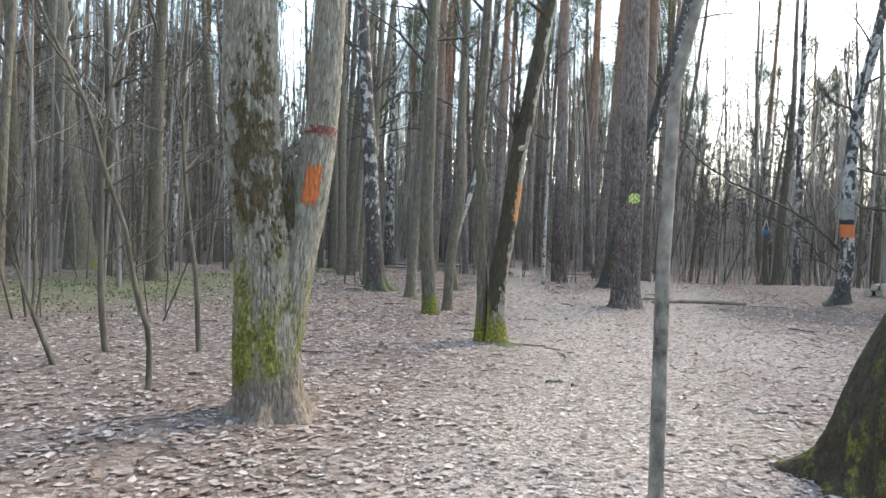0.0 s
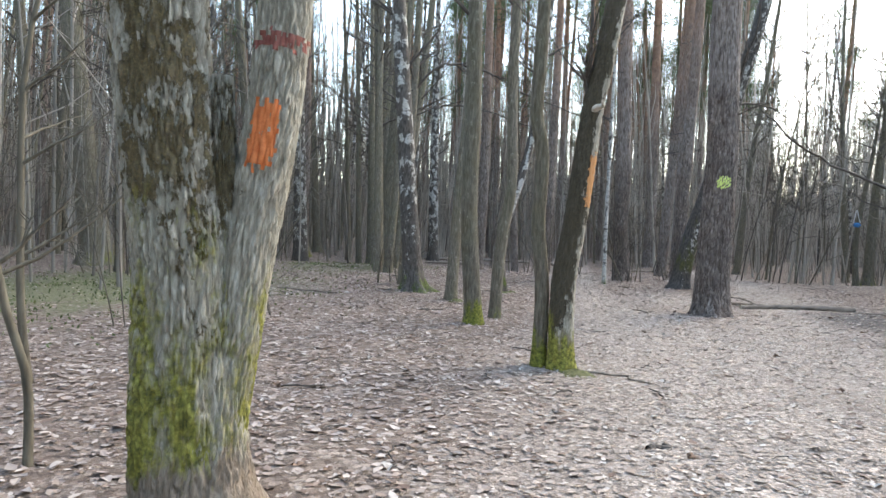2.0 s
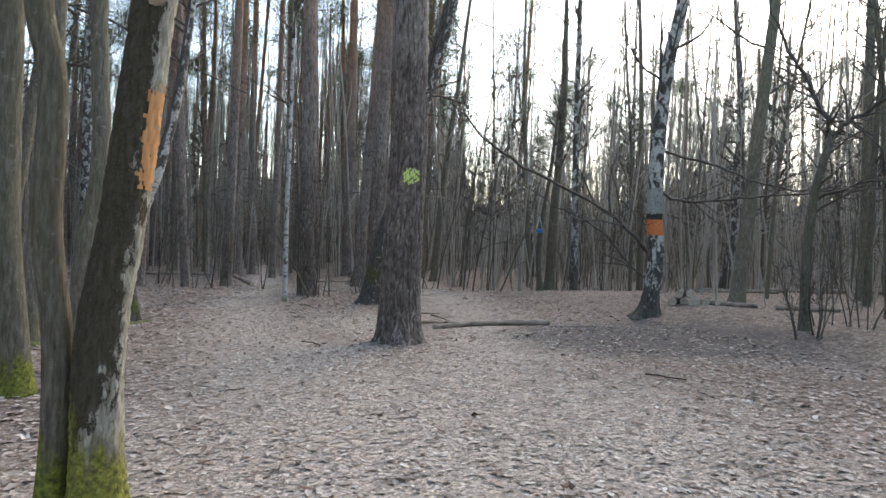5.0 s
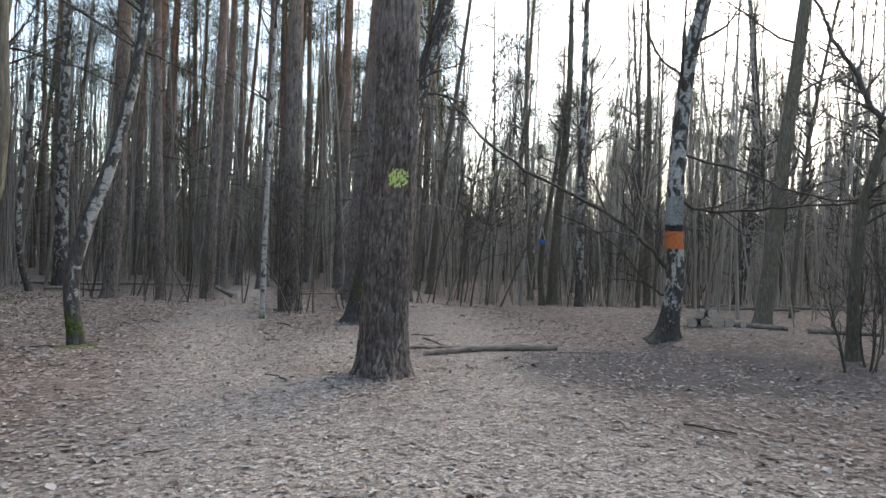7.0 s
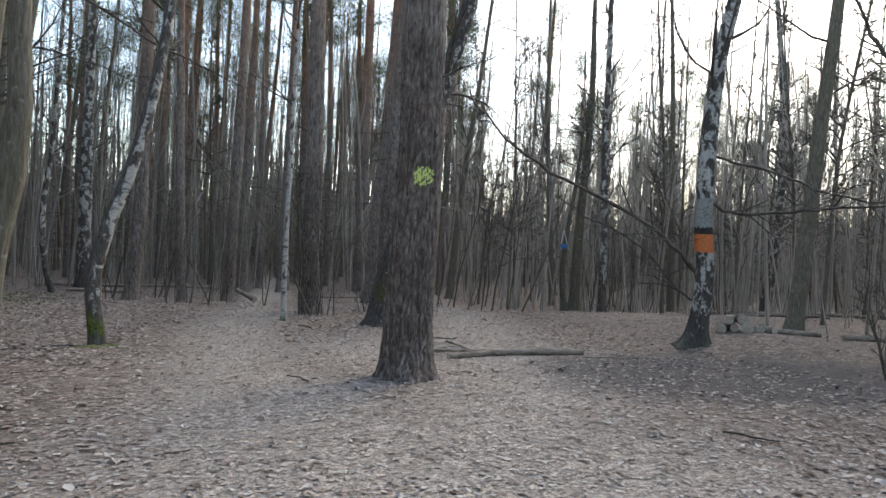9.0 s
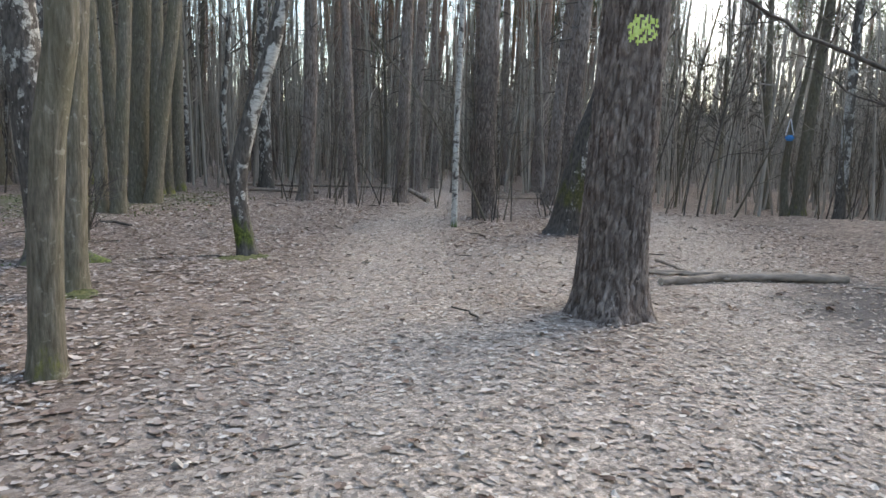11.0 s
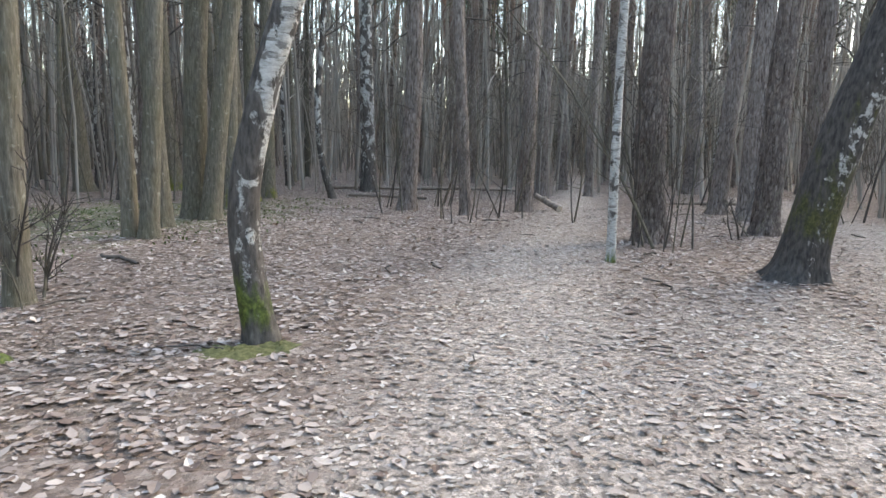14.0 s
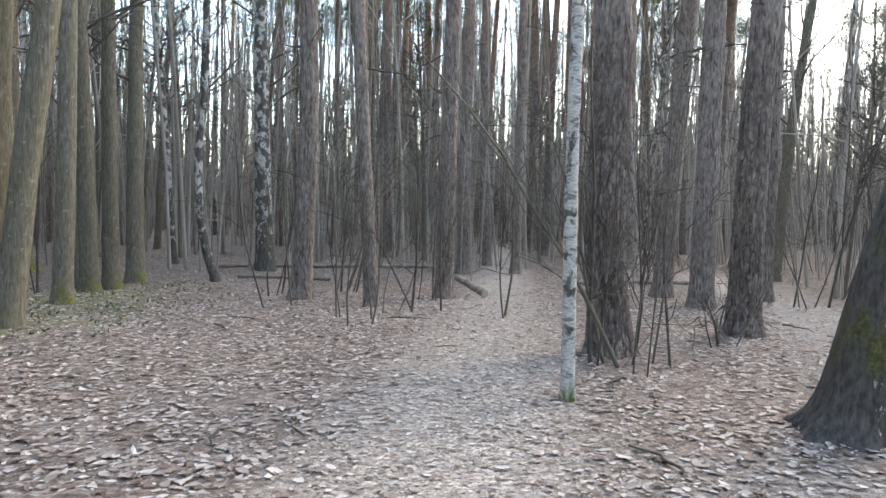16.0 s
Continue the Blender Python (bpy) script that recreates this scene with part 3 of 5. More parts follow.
TRAIL = [(0.6, -6), (0.5, 0), (1.0, 4), (2.2, 8), (2.6, 12), (2.2, 16), (2.2, 20), (2.7, 24), (3.2, 28), (4.0, 36), (5, 50)]
FORK = [(3.0, 10), (5.6, 15), (6.8, 20), (8.5, 27), (10, 36)]
SIDE = [(0.3, 3), (-2.6, 12), (-4.6, 20), (-6.5, 30)]


def trodden(x, y):
    a = 1.25 - along(x, y, TRAIL) / np.interp(y, [0, 6, 10, 14, 18, 26], [1.15, 1.9, 2.6, 1.6, 1.1, 1.0])
    b = 1.1 - along(x, y, FORK) / 1.9
    c = 1.25 - np.hypot((x - 4.0) / 2.6, (y - 10.5) / 4.4)
    d = 1.25 - np.hypot((x - 4.3) / 1.9, (y - 17.0) / 3.2)
    return np.clip(np.maximum(np.maximum(a, b), np.maximum(c, d)), 0, 1)


def muddy(x, y):
    return np.clip(1.25 - np.hypot((x - 8.3) / 2.9, (y - 14.9) / 2.4), 0, 1)


def herby(x, y):
    a = 1.2 - np.hypot((x + 7.0) / 4.5, (y - 16) / 7.0)
    b = 1.2 - np.hypot((x + 4.6) / 3.2, (y - 26) / 7.0)
    return np.clip(np.maximum(a, b), 0, 1)


def make_ground():
    xs = np.concatenate([-np.geomspace(500, 22, 16), np.arange(-20, 28, 0.22), np.geomspace(29, 500, 16)])
    ys = np.concatenate([-np.geomspace(500, 9, 14), np.arange(-8, 46, 0.22), np.geomspace(47, 500, 14)])
    X, Y = np.meshgrid(xs, ys)
    rng = np.random.default_rng(3)
    near = (np.abs(X - 3) < 22) & (np.abs(Y - 18) < 26)
    Z = ground_z(X, Y) + np.where(near, rng.normal(0, 0.008, X.shape) * (1.2 - trodden(X, Y)), 0)
    n, m = X.shape
    a = np.arange(n - 1)[:, None] * m + np.arange(m - 1)[None]
    F = np.stack([a, a + 1, a + m + 1, a + m], -1).reshape(-1, 4)
    me = mesh_of("ground", np.stack([X, Y, Z], -1).reshape(-1, 3), [F], SOIL, {"trod": trodden(X, Y), "mud": muddy(X, Y), "herb": herby(X, Y)})
    return tagged(new("ground", me), "forest floor of brown leaf litter with a pale trodden path", "ground", kind="structure")


make_ground()

# ---- trees along the walk ----
tree("aspen", -1.60, 16.88, 0.195, 8, ((-0.15, 1.47), (-0.33, 3.61), (-0.52, 5.72)), moss=0.75, near=True, flare=0.6, moss_top=0.8, fine=3.5, bark=OLDBIRCH, roots=((0, 0.2, 0.045), (75, 0.16, 0.05), (150, 0.2, 0.04), (215, 0.22, 0.045), (290, 0.18, 0.05)))
tree("lime", -3.46, 23.33, 0.144, 11, ((-0.17, 4.59), (-0.31, 7.71)))
tree("lime", -5.51, 30.47, 0.121, 12, ((-0.22, 5.95), (-0.41, 10.21)))
tree("lime", -6.49, 32.96, 0.121, 13, ((-0.28, 6.38), (-0.55, 11.02)))
tree("lime", -4.1, 26.1, 0.10, 10, ((-0.2, 4.44), (-0.33, 7.4)))
tree("birch", -7.80, 29.76, 0.285, 17, ((-0.23, 5.69), (-0.41, 9.79)))
tree("lime", -9.50, 38.93, 0.221, 16, ((-0.47, 7.22), (-0.75, 12.79)))
tree("lime", -10.81, 32.26, 0.246, 21, ((-0.28, 4.9), (-0.81, 10.44)))
tree("lime", -11.05, 35.72, 0.178, 20, ((-0.4, 4.04), (-0.87, 9.07), (-1.12, 11.54)))
tree("lime", -0.17, 12.35, 0.126, 4, ((-0.14, 1.5), (-0.15, 3.27), (-0.17, 4.33)), moss=1.1, near=True, moss_top=0.6, fine=4)
tree("lime", -0.72, 15.4, 0.11, 2, ((0.07, 1.65), (0.16, 3.01)))
tree("lime", 0.12, 13.23, 0.093, -1, ((0.06, 1.25), (0.2, 2.2), (0.14, 3.61), (0.16, 5.29)), moss=0.3)
tree("lime", 0.58, 9.58, 0.076, -2, ((0.01, 0.81), (-0.06, 1.52), (-0.05, 2.23), (-0.13, 2.7), (-0.11, 3.4)), moss=1.2, near=True, moss_top=0.75, fine=4)
RIDGED = tree("oak", 0.81, 9.50, 0.127, -5, ((-0.01, 0.83), (0.08, 1.54), (0.18, 2.47), (0.22, 2.8), (0.33, 3.4)), moss=1.25, near=True, moss_top=0.8, fine=4, bark=DARKOAK, crust=lambda U, S: soft((S - 0.1) / 0.9) * (0.75 + 0.6 * np.cos(2 * np.pi * (U - 0.3))))
tree("birch", 0.33, 17.7, 0.108, 8, ((-0.11, 0.88), (0.04, 1.7), (0.29, 2.53), (0.51, 3.54), (0.67, 4.65), (0.71, 5.08)), moss=1.15, near=True, moss_top=0.85, bare=0.12, height=9, fine=4, bark=HALFBIRCH, label="leaning white birch with a thick green mossy foot")
tree("pine", 0.96, 28.06, 0.129, 2, ((-0.23, 3.74), (-0.44, 8.6)))
BIGPINE = tree("pine", 4.07, 15.0, 0.285, -15, ((0.01, 1.13), (0.05, 2.91), (0.02, 4.68)), near=True, flare=0.35, roots=((20, 0.13, 0.05), (95, 0.10, 0.045), (165, 0.15, 0.05), (230, 0.12, 0.045), (300, 0.14, 0.05)))
LEANER = tree("birch", 5.0, 20.72, 0.22, -18, ((0.12, 0.58), (0.36, 1.63), (0.64, 2.56), (1.04, 4.43), (1.34, 5.64), (1.64, 6.85)), moss=0.75, near=True, flare=0.4, moss_top=2.4, bare=0.42, fine=4, bark=CRUSTBIRCH, roots=((35, 0.1, 0.045), (110, 0.08, 0.045), (175, 0.12, 0.045), (230, 0.12, 0.04), (290, 0.14, 0.045)), label="leaning birch with dark crusted bark and mossy foot")
tree("lime", 14.25, 29.0, 0.18, -30, ((0.08, 2.9), (0.31, 7.03), (0.28, 11.17)), moss=0.6, flare=0.9)
tree("lime", 13.7, 28.7, 0.11, -29, ((-0.1, 1.8), (0.25, 4.7)), height=8)
MARKED = tree("birch", 10.22, 17.42, 0.165, -38, ((0.13, 1.23), (0.07, 2.09), (0.09, 3.71), (0.23, 5.33), (0.44, 6.39)), moss=0.4, near=True, flare=0.95, moss_top=0.5, fine=5, bark=MARKEDBIRCH, roots=((30, 0.1, 0.05), (105, 0.1, 0.05), (180, 0.1, 0.05), (240, 0.1, 0.05), (300, 0.12, 0.05)))
tree("lime", 13.15, 18.04, 0.165, -46, ((0.14, 1.4), (0.31, 3.75), (0.54, 6.3)), fine=4)
tree("birch", 20.0, 26.0, 0.17, -44, ((0.36, 2.9), (0.4, 7.0), (0.06, 11.2)))
CROOKED = tree("lime", 10.95, 14.15, 0.09, -50, ((-0.01, 1.2), (0.07, 2.3), (0.31, 3.35)), limb_from=1.6, height=3.6, top=0.7, limbs=9)
tree("lime", 18.5, 19.0, 0.17, -53, ((-0.03, 2.4), (-0.08, 5.4)))
tree("lime", 15.17, 32.4, 0.13, -27, ((-0.52, 7.9), (-0.63, 12.5)))
tree("lime", 19.6, 30.5, 0.15, -37, ((-0.24, 8.1), (-0.47, 12.7)))
OVERHANG = tree("lime", -2.06, 18.40, 0.105, 31, ((0.02, 1.31), (0.07, 2.75)), near=True, fine=3)
tree("lime", -3.3, 22.16, 0.11, 27, ((-0.03, 1.73), (-0.08, 3.45)))
tree("lime", -3.0, 22.07, 0.125, 26, ((0.13, 1.74), (0.23, 3.47)))
tree("lime", -3.53, 24.53, 0.200, 23, ((0.09, 2.42), (0.18, 4.0)))
tree("lime", -3.16, 24.33, 0.161, 22, ((0.22, 1.88), (0.51, 3.99)))
tree("pine", 8.27, 38.42, 0.293, -12, ((-0.07, 4.07), (-0.1, 7.24)))
tree("lime", -8.93, 34.04, 0.307, 32, ((-0.21, 2.68), (-0.21, 7.03)), moss=0.5)
tree("lime", -4.11, 27.26, 0.156, 29, ((0.09, 2.23), (0.16, 4.98)), moss=0.4)
tree("lime", -4.86, 29.62, 0.173, 27, ((-0.07, 2.98), (-0.14, 5.71)), moss=0.4)
tree("lime", -4.91, 30.61, 0.170, 26, ((-0.01, 3.12), (-0.01, 6.06)), moss=0.4)
tree("lime", -4.99, 31.93, 0.197, 24, ((0.02, 3.29), (0.07, 6.52)), moss=0.4)
tree("birch", -3.18, 32.3, 0.10, 18, ((-0.32, 1.08), (-0.44, 2.68), (-0.27, 4.67), (-0.22, 6.62)))
tree("birch", -2.81, 35.30, 0.245, 14, ((-0.09, 3.67), (-0.15, 7.57)), moss=0.4)
tree("pine", -0.50, 28.90, 0.195, 12, ((0.14, 2.99), (0.12, 5.6)))
tree("pine", 2.24, 30.0, 0.18, 0, ((0.05, 3.19), (0.09, 6.04)))
tree("pine", 2.84, 35.60, 0.190, -2, ((0.0, 3.82), (0.03, 7.78)))
tree("pine", 3.71, 38.75, 0.184, -4, ((-0.13, 4.15), (-0.17, 8.76)))
tree("pine", 4.38, 35.91, 0.145, -6, ((0.03, 3.88), (0.05, 7.91)))
tree("birch", 3.22, 21.6, 0.058, -11, ((-0.02, 1.88), (-0.01, 3.23)), moss=0.7, moss_top=0.45, height=12, bark=YOUNGBIRCH, label="slender young birch with clean white bark")
tree("pine", 4.05, 23.45, 0.215, -14, ((-0.11, 1.41), (-0.08, 3.22), (-0.1, 3.82)), near=True, fine=4)
tree("pine", 7.03, 30.85, 0.20, -18, ((0.17, 3.38), (0.34, 6.35)))
tree("pine", 7.09, 28.77, 0.215, -21, ((0.03, 3.11), (0.05, 5.69)))
tree("pine", 6.09, 24.76, 0.195, -25, ((0.03, 2.55), (0.11, 4.3)), near=True, fine=4)
tree("pine", -0.95, 44.94, 0.200, 6, ((-0.12, 5.85), (-0.25, 10.52)))
tree("pine", 0.20, 41.84, 0.188, 4, ((-0.08, 5.44), (-0.2, 9.61)))
tree("lime", -10.75, 20.27, 0.363, 30, ((-0.39, 2.66), (-0.73, 5.76), (-0.83, 7.29)), moss=0.5, flare=0.8)
tree("sapling", -2.50, 5.91, 0.026, 23, ((-0.01, 0.47), (-0.12, 0.87), (-0.18, 1.3), (-0.36, 1.68), (-0.41, 2.01), (-0.59, 2.56), (-0.87, 3.12)), height=4)
tree("sapling", -3.75, 7.68, 0.035, 26, ((-0.07, 0.53), (-0.09, 1.23), (-0.07, 2.69), (0.19, 4.0)), height=5)
tree("sapling", -3.85, 6.90, 0.032, 29, ((-0.23, 0.5), (-0.4, 1.03)), height=1.0, limbs=0, label="short cut-off leaning sapling stump without twigs")
tree("sapling", -2.78, 7.91, 0.030, 20, ((-0.07, 0.94), (-0.19, 1.78), (-0.26, 2.75), (-0.24, 3.65)), height=5)
tree("sapling", 0.61, 1.92, 0.024, -16, ((0.045, 0.4), (0.045, 0.8), (0.042, 1.06), (0.05, 1.22), (0.028, 1.5), (0.02, 1.68), (0.05, 1.95), (0.08, 2.14), (0.2, 2.6)), height=4, limb_from=2.6, bark=LICHEN, label="slender lichened grey sapling beside the path")
tree("aspen", 2.74, 4.35, 0.19, -30, ((0.11, 0.57), (0.3, 1.09), (0.55, 1.7), (0.8, 2.6)), moss=0.5, near=True, flare=0.6, moss_top=1.4, fine=2.2, height=12, limb_from=5, bark=DARKOAK, crust=lambda U, S: 1.15 + 0 * S, roots=((60, 0.14, 0.05), (130, 0.17, 0.045), (190, 0.14, 0.045), (260, 0.2, 0.05)))


# the twin-stemmed trunk by the path's start
def twin_tree():
    x, y = -1.30, 5.42
    ob = thing("tree", "thick twin-stemmed tree with ridged mossy bark", "tree", x, y, float(ground_z(x, y)), group="trees of the wood")
    left = spine(18, ((-0.06, 0.25), (-0.08, 0.6), (-0.10, 1.2), (-0.175, 1.8), (-0.23, 2.44), (-0.26, 3.2)), 15)
    right = spine(18, ((0.05, 0.25), (0.09, 0.56), (0.175, 1.2), (0.27, 1.8), (0.33, 2.44), (0.36, 3.4)), 14)
    mid = spine(18, ((0.0, 0.3), (0.03, 0.8), (0.045, 1.4), (0.05, 2.1)), 2.1)
    brown = lambda U, S: np.clip(1.1 - np.abs(S - 2.1) / 1.3, 0, 1) * 0.6 * (0.7 + 0.4 * np.cos(2 * np.pi * (U - 0.55)))
    body = part("trunk", trunk_mesh("trunk", mid, 0.225, OAK, 90, 0.22, 0.4, 5, 200, "oak", 4.0, 0.72, 2.1, crust=brown, depth=2.0, bare=0.35, roots=((40, 0.12, 0.05), (115, 0.13, 0.045), (175, 0.15, 0.05), (235, 0.16, 0.045), (300, 0.14, 0.05))), ob, "mossy ridged bark with a bare worn foot")
    one = part("stem", trunk_mesh("stem", left, 0.222, OAK, 91, 0.55, 0.5, 4, 190, "oak", 4.0, 0.72, 2.1, crust=brown, depth=2.0, bare=0.25), ob, "stem with brown lichen crust")
    two = part("stem", trunk_mesh("stem", right, 0.134, OAK, 92, 0.55, 0.35, 3, 150, "oak", 4.0, 1.15, 1.5, depth=1.5, bare=0.2), ob, "paler grey stem with paint marks")
    rng = np.random.default_rng(93)
    for p in (left, right):
        branch_parts(ob, limbs_of(rng, p, 0.2, "lime", 4.5, 14)[0], TWIG)
    view = (0.30, -0.95, 0)
    decal(two, view, -0.02, 0.058, 1.67, 1.97, ORANGE, 0.5, "orange paint mark", 0.2)
    decal(two, view, 0, 0.2, 2.24, 2.29, REDPAINT, 0.6, "faded red paint ring", 0.45)
    return ob


def decal(trunk, view, side, half, z0, z1, material, ragged, label, worn=0.0):
    """Paint that lies on the bark: the trunk's own faces within a patch, lifted off by a hair."""
    me = trunk.data
    n = len(me.polygons)
    loops = np.zeros(len(me.loops), np.int32)
    me.loops.foreach_get("vertex_index", loops)
    loops = loops[:n // 1 * 4] if len(loops) == 4 * n else loops[:(len(loops) // 4) * 4]
    co, no = np.zeros(len(me.vertices) * 3), np.zeros(len(me.vertices) * 3)
    me.vertices.foreach_get("co", co)
    me.vertices.foreach_get("normal", no)
    co, no = co.reshape(-1, 3), no.reshape(-1, 3)
    quads = loops[:(len(loops) - len(loops) % 4)].reshape(-1, 4)
    mid = co[quads].mean(1)
    v = np.array(view) / np.linalg.norm(view)
    across = np.array([-v[1], v[0], 0.0])
    axis_x = np.interp(mid[:, 2], [z0, z1], [co[np.abs(co[:, 2] - z0) < 0.03].mean(0) @ across, co[np.abs(co[:, 2] - z1) < 0.03].mean(0) @ across])
    a = mid @ across - axis_x - side
    axis_d = np.median(mid[np.abs(mid[:, 2] - (z0 + z1) / 2) < 0.1] @ v)
    wob = np.sin(mid[:, 2] * 61 + a * 17) * 0.5 + np.sin(mid[:, 2] * 143 + 2 + a * 83) * 0.3 + np.sin(a * 150 + mid[:, 2] * 20) * 0.4
    inside = (np.abs(a) < half * (1 + ragged * 0.35 * wob)) & (mid[:, 2] > z0 + ragged * 0.05 * wob) & (mid[:, 2] < z1 + ragged * 0.05 * wob) & (mid @ v > axis_d if half < 0.3 else True)
    if ragged == 0.7:
        inside &= np.hypot(a / half, (mid[:, 2] - (z0 + z1) / 2) / (z1 - z0) * 2) < 1.05 + 0.2 * wob
    fleck = np.sin(mid[:, 0] * 210 + 1) + np.sin(mid[:, 2] * 190 + mid[:, 0] * 90) + np.sin(mid[:, 1] * 230 + mid[:, 2] * 60)
    q = quads[inside & (fleck < 3.0 - 3.2 * worn)]
    keep, idx = np.unique(q, return_inverse=True)
    return part("paint_mark", mesh_of("paint_mark", co[keep] + no[keep] * 0.004, [idx.reshape(-1, 4)], material), trunk, label)


twin_tree()
trunk_of = lambda ob: next(c for c in ob.children if c.name.startswith("trunk"))
decal(trunk_of(BIGPINE), (-0.32, -0.95, 0), 0.075, 0.105, 2.28, 2.52, GREENPAINT, 0.7, "round yellow-green paint mark", 0.75)
BIRCHFACE = (-0.62, -0.78, 0)
decal(trunk_of(MARKED), BIRCHFACE, 0, 0.5, 1.70, 2.03, ORANGE, 0.2, "orange paint band")
decal(trunk_of(MARKED), BIRCHFACE, 0, 0.5, 2.03, 2.15, BLACKPAINT, 0.2, "black paint band")
decal(trunk_of(MARKED), BIRCHFACE, 0, 0.5, 2.15, 2.68, GREYPAINT, 0.3, "worn grey paint band", 0.6)
decal(trunk_of(RIDGED), (0.25, -0.97, 0), 0.07, 0.045, 1.72, 2.25, FRESH, 0.8, "bare orange wood where bark is stripped", 0.2)
bough(MARKED, -38, ((0.05, 1.2), (-0.2, 1.55), (-0.97, 2.23), (-1.98, 2.76), (-3.28, 3.48), (-4.04, 4.19), (-4.6, 4.86)), 0.05, 401)
bough(MARKED, -38, ((0.05, 0.75), (-0.39, 1.06), (-1.17, 1.89), (-2.0, 2.25), (-2.7, 2.7)), 0.028, 402)
bough(MARKED, -38, ((0.1, 2.65), (0.66, 2.44), (1.7, 2.5), (2.7, 2.6), (3.9, 2.7)), 0.035, 403)
bough(MARKED, -38, ((0.1, 3.5), (1.3, 3.14), (1.97, 2.84), (2.87, 2.66), (3.6, 2.8)), 0.028, 404)
bough(CROOKED, -50, ((0.3, 3.3), (0.16, 3.6), (-0.16, 4.35), (-0.48, 4.9), (-0.8, 5.8)), 0.055, 408)
bough(CROOKED, -50, ((0.28, 3.3), (0.7, 3.6), (1.4, 4.2), (2.2, 5.0)), 0.05, 405)
bough(OVERHANG, 14, ((0.05, 4.6), (0.8, 5.3), (1.8, 5.2), (3.0, 4.7), (4.3, 4.3)), 0.036, 409)
bough(OVERHANG, 20, ((0.05, 4.0), (0.9, 4.35), (1.9, 4.3), (3.2, 4.0)), 0.024, 410)
bough(CROOKED, -50, ((0.05, 2.2), (0.9, 2.5), (2.0, 2.45)), 0.03, 406)
v, f = tubes(np.array([[(0.20, -0.08, 2.70), (0.23, -0.15, 2.72), (0.28, -0.19, 2.73)]]), np.array([[0.04, 0.036, 0.026]]), 9)
part("stub", mesh_of("stub", v, [f], CUTWOOD), RIDGED, "pale broken branch stub")
bough(RIDGED, -5, ((0.2, 2.6), (0.12, 2.95), (0.16, 3.5), (0.1, 4.6)), 0.04, 407)


# ---- the wood around ----
def prototype(kind, r, x, y, lean, height):
    return tree(kind, x, y, r, 0, ((lean * 0.3, height * 0.3), (lean, height * 0.6)), height=height, joined=True)


def slim(x, y, r, lean, height):
    return tree("lime", x, y, r, 0, ((lean * 0.3, height * 0.3), (lean, height * 0.6)), height=height, joined=True, limb_from=2.2, limbs=52, label="slim bare tree with many fine twigs")


def bush(x, y, stems, tall, seed, spread=0.35):
    rng = np.random.default_rng(seed)
    ob = thing("bush", "bare leafless bush of thin upright stems", "bush", x, y, float(ground_z(x, y)), group="undergrowth")
    start = np.stack([rng.normal(0, spread, stems), rng.normal(0, spread, stems), np.full(stems, -0.05)], 1)
    way = np.stack([rng.normal(0, 0.22, stems), rng.normal(0, 0.22, stems), np.ones(stems)], 1)
    A = grow(rng, start, way, rng.uniform(0.5, 1.0, stems) * tall, rng.uniform(0.009, 0.026, stems), 8, 0.07, 0.04)
    B = grow(rng, *sprout(rng, *A, 9, 0.8, 0.2, 0.35), 4, 0.14, 0.06)
    C = grow(rng, *sprout(rng, *B, 4, 0.9, 0.3, 0.6), 3, 0.14, 0.04)
    C = (C[0], np.maximum(C[1], 0.004))
    for i in range(stems):
        own = [(A[0][i:i + 1], A[1][i:i + 1]), (B[0][i * 9:i * 9 + 9], B[1][i * 9:i * 9 + 9]), (C[0][i * 36:i * 36 + 36], C[1][i * 36:i * 36 + 36])]
        part("stem", join_tubes("stem", own, YOUNG if i % 2 else TWIG, 4), ob)
    return ob


WALKED = [(0.0, -2), (0.0, 2), (1.0, 5.2), (2.0, 8), (2.2, 16), (2.6, 24)]


def free(x, y, gap):
    if along(x, y, WALKED) < 4.5 or (-4.6 < x < 12.5 and -3 < y < 27) or (-6 < x < 9 and y < 40 and y > 0):
        return False
    if y < 30 and x > 9 and abs(x - (9 + 0.45 * (y - 10))) < 2.5 and x < 14:
        return False
    return all((x - a) ** 2 + (y - b) ** 2 > gap * gap for a, b, _ in PLACED)


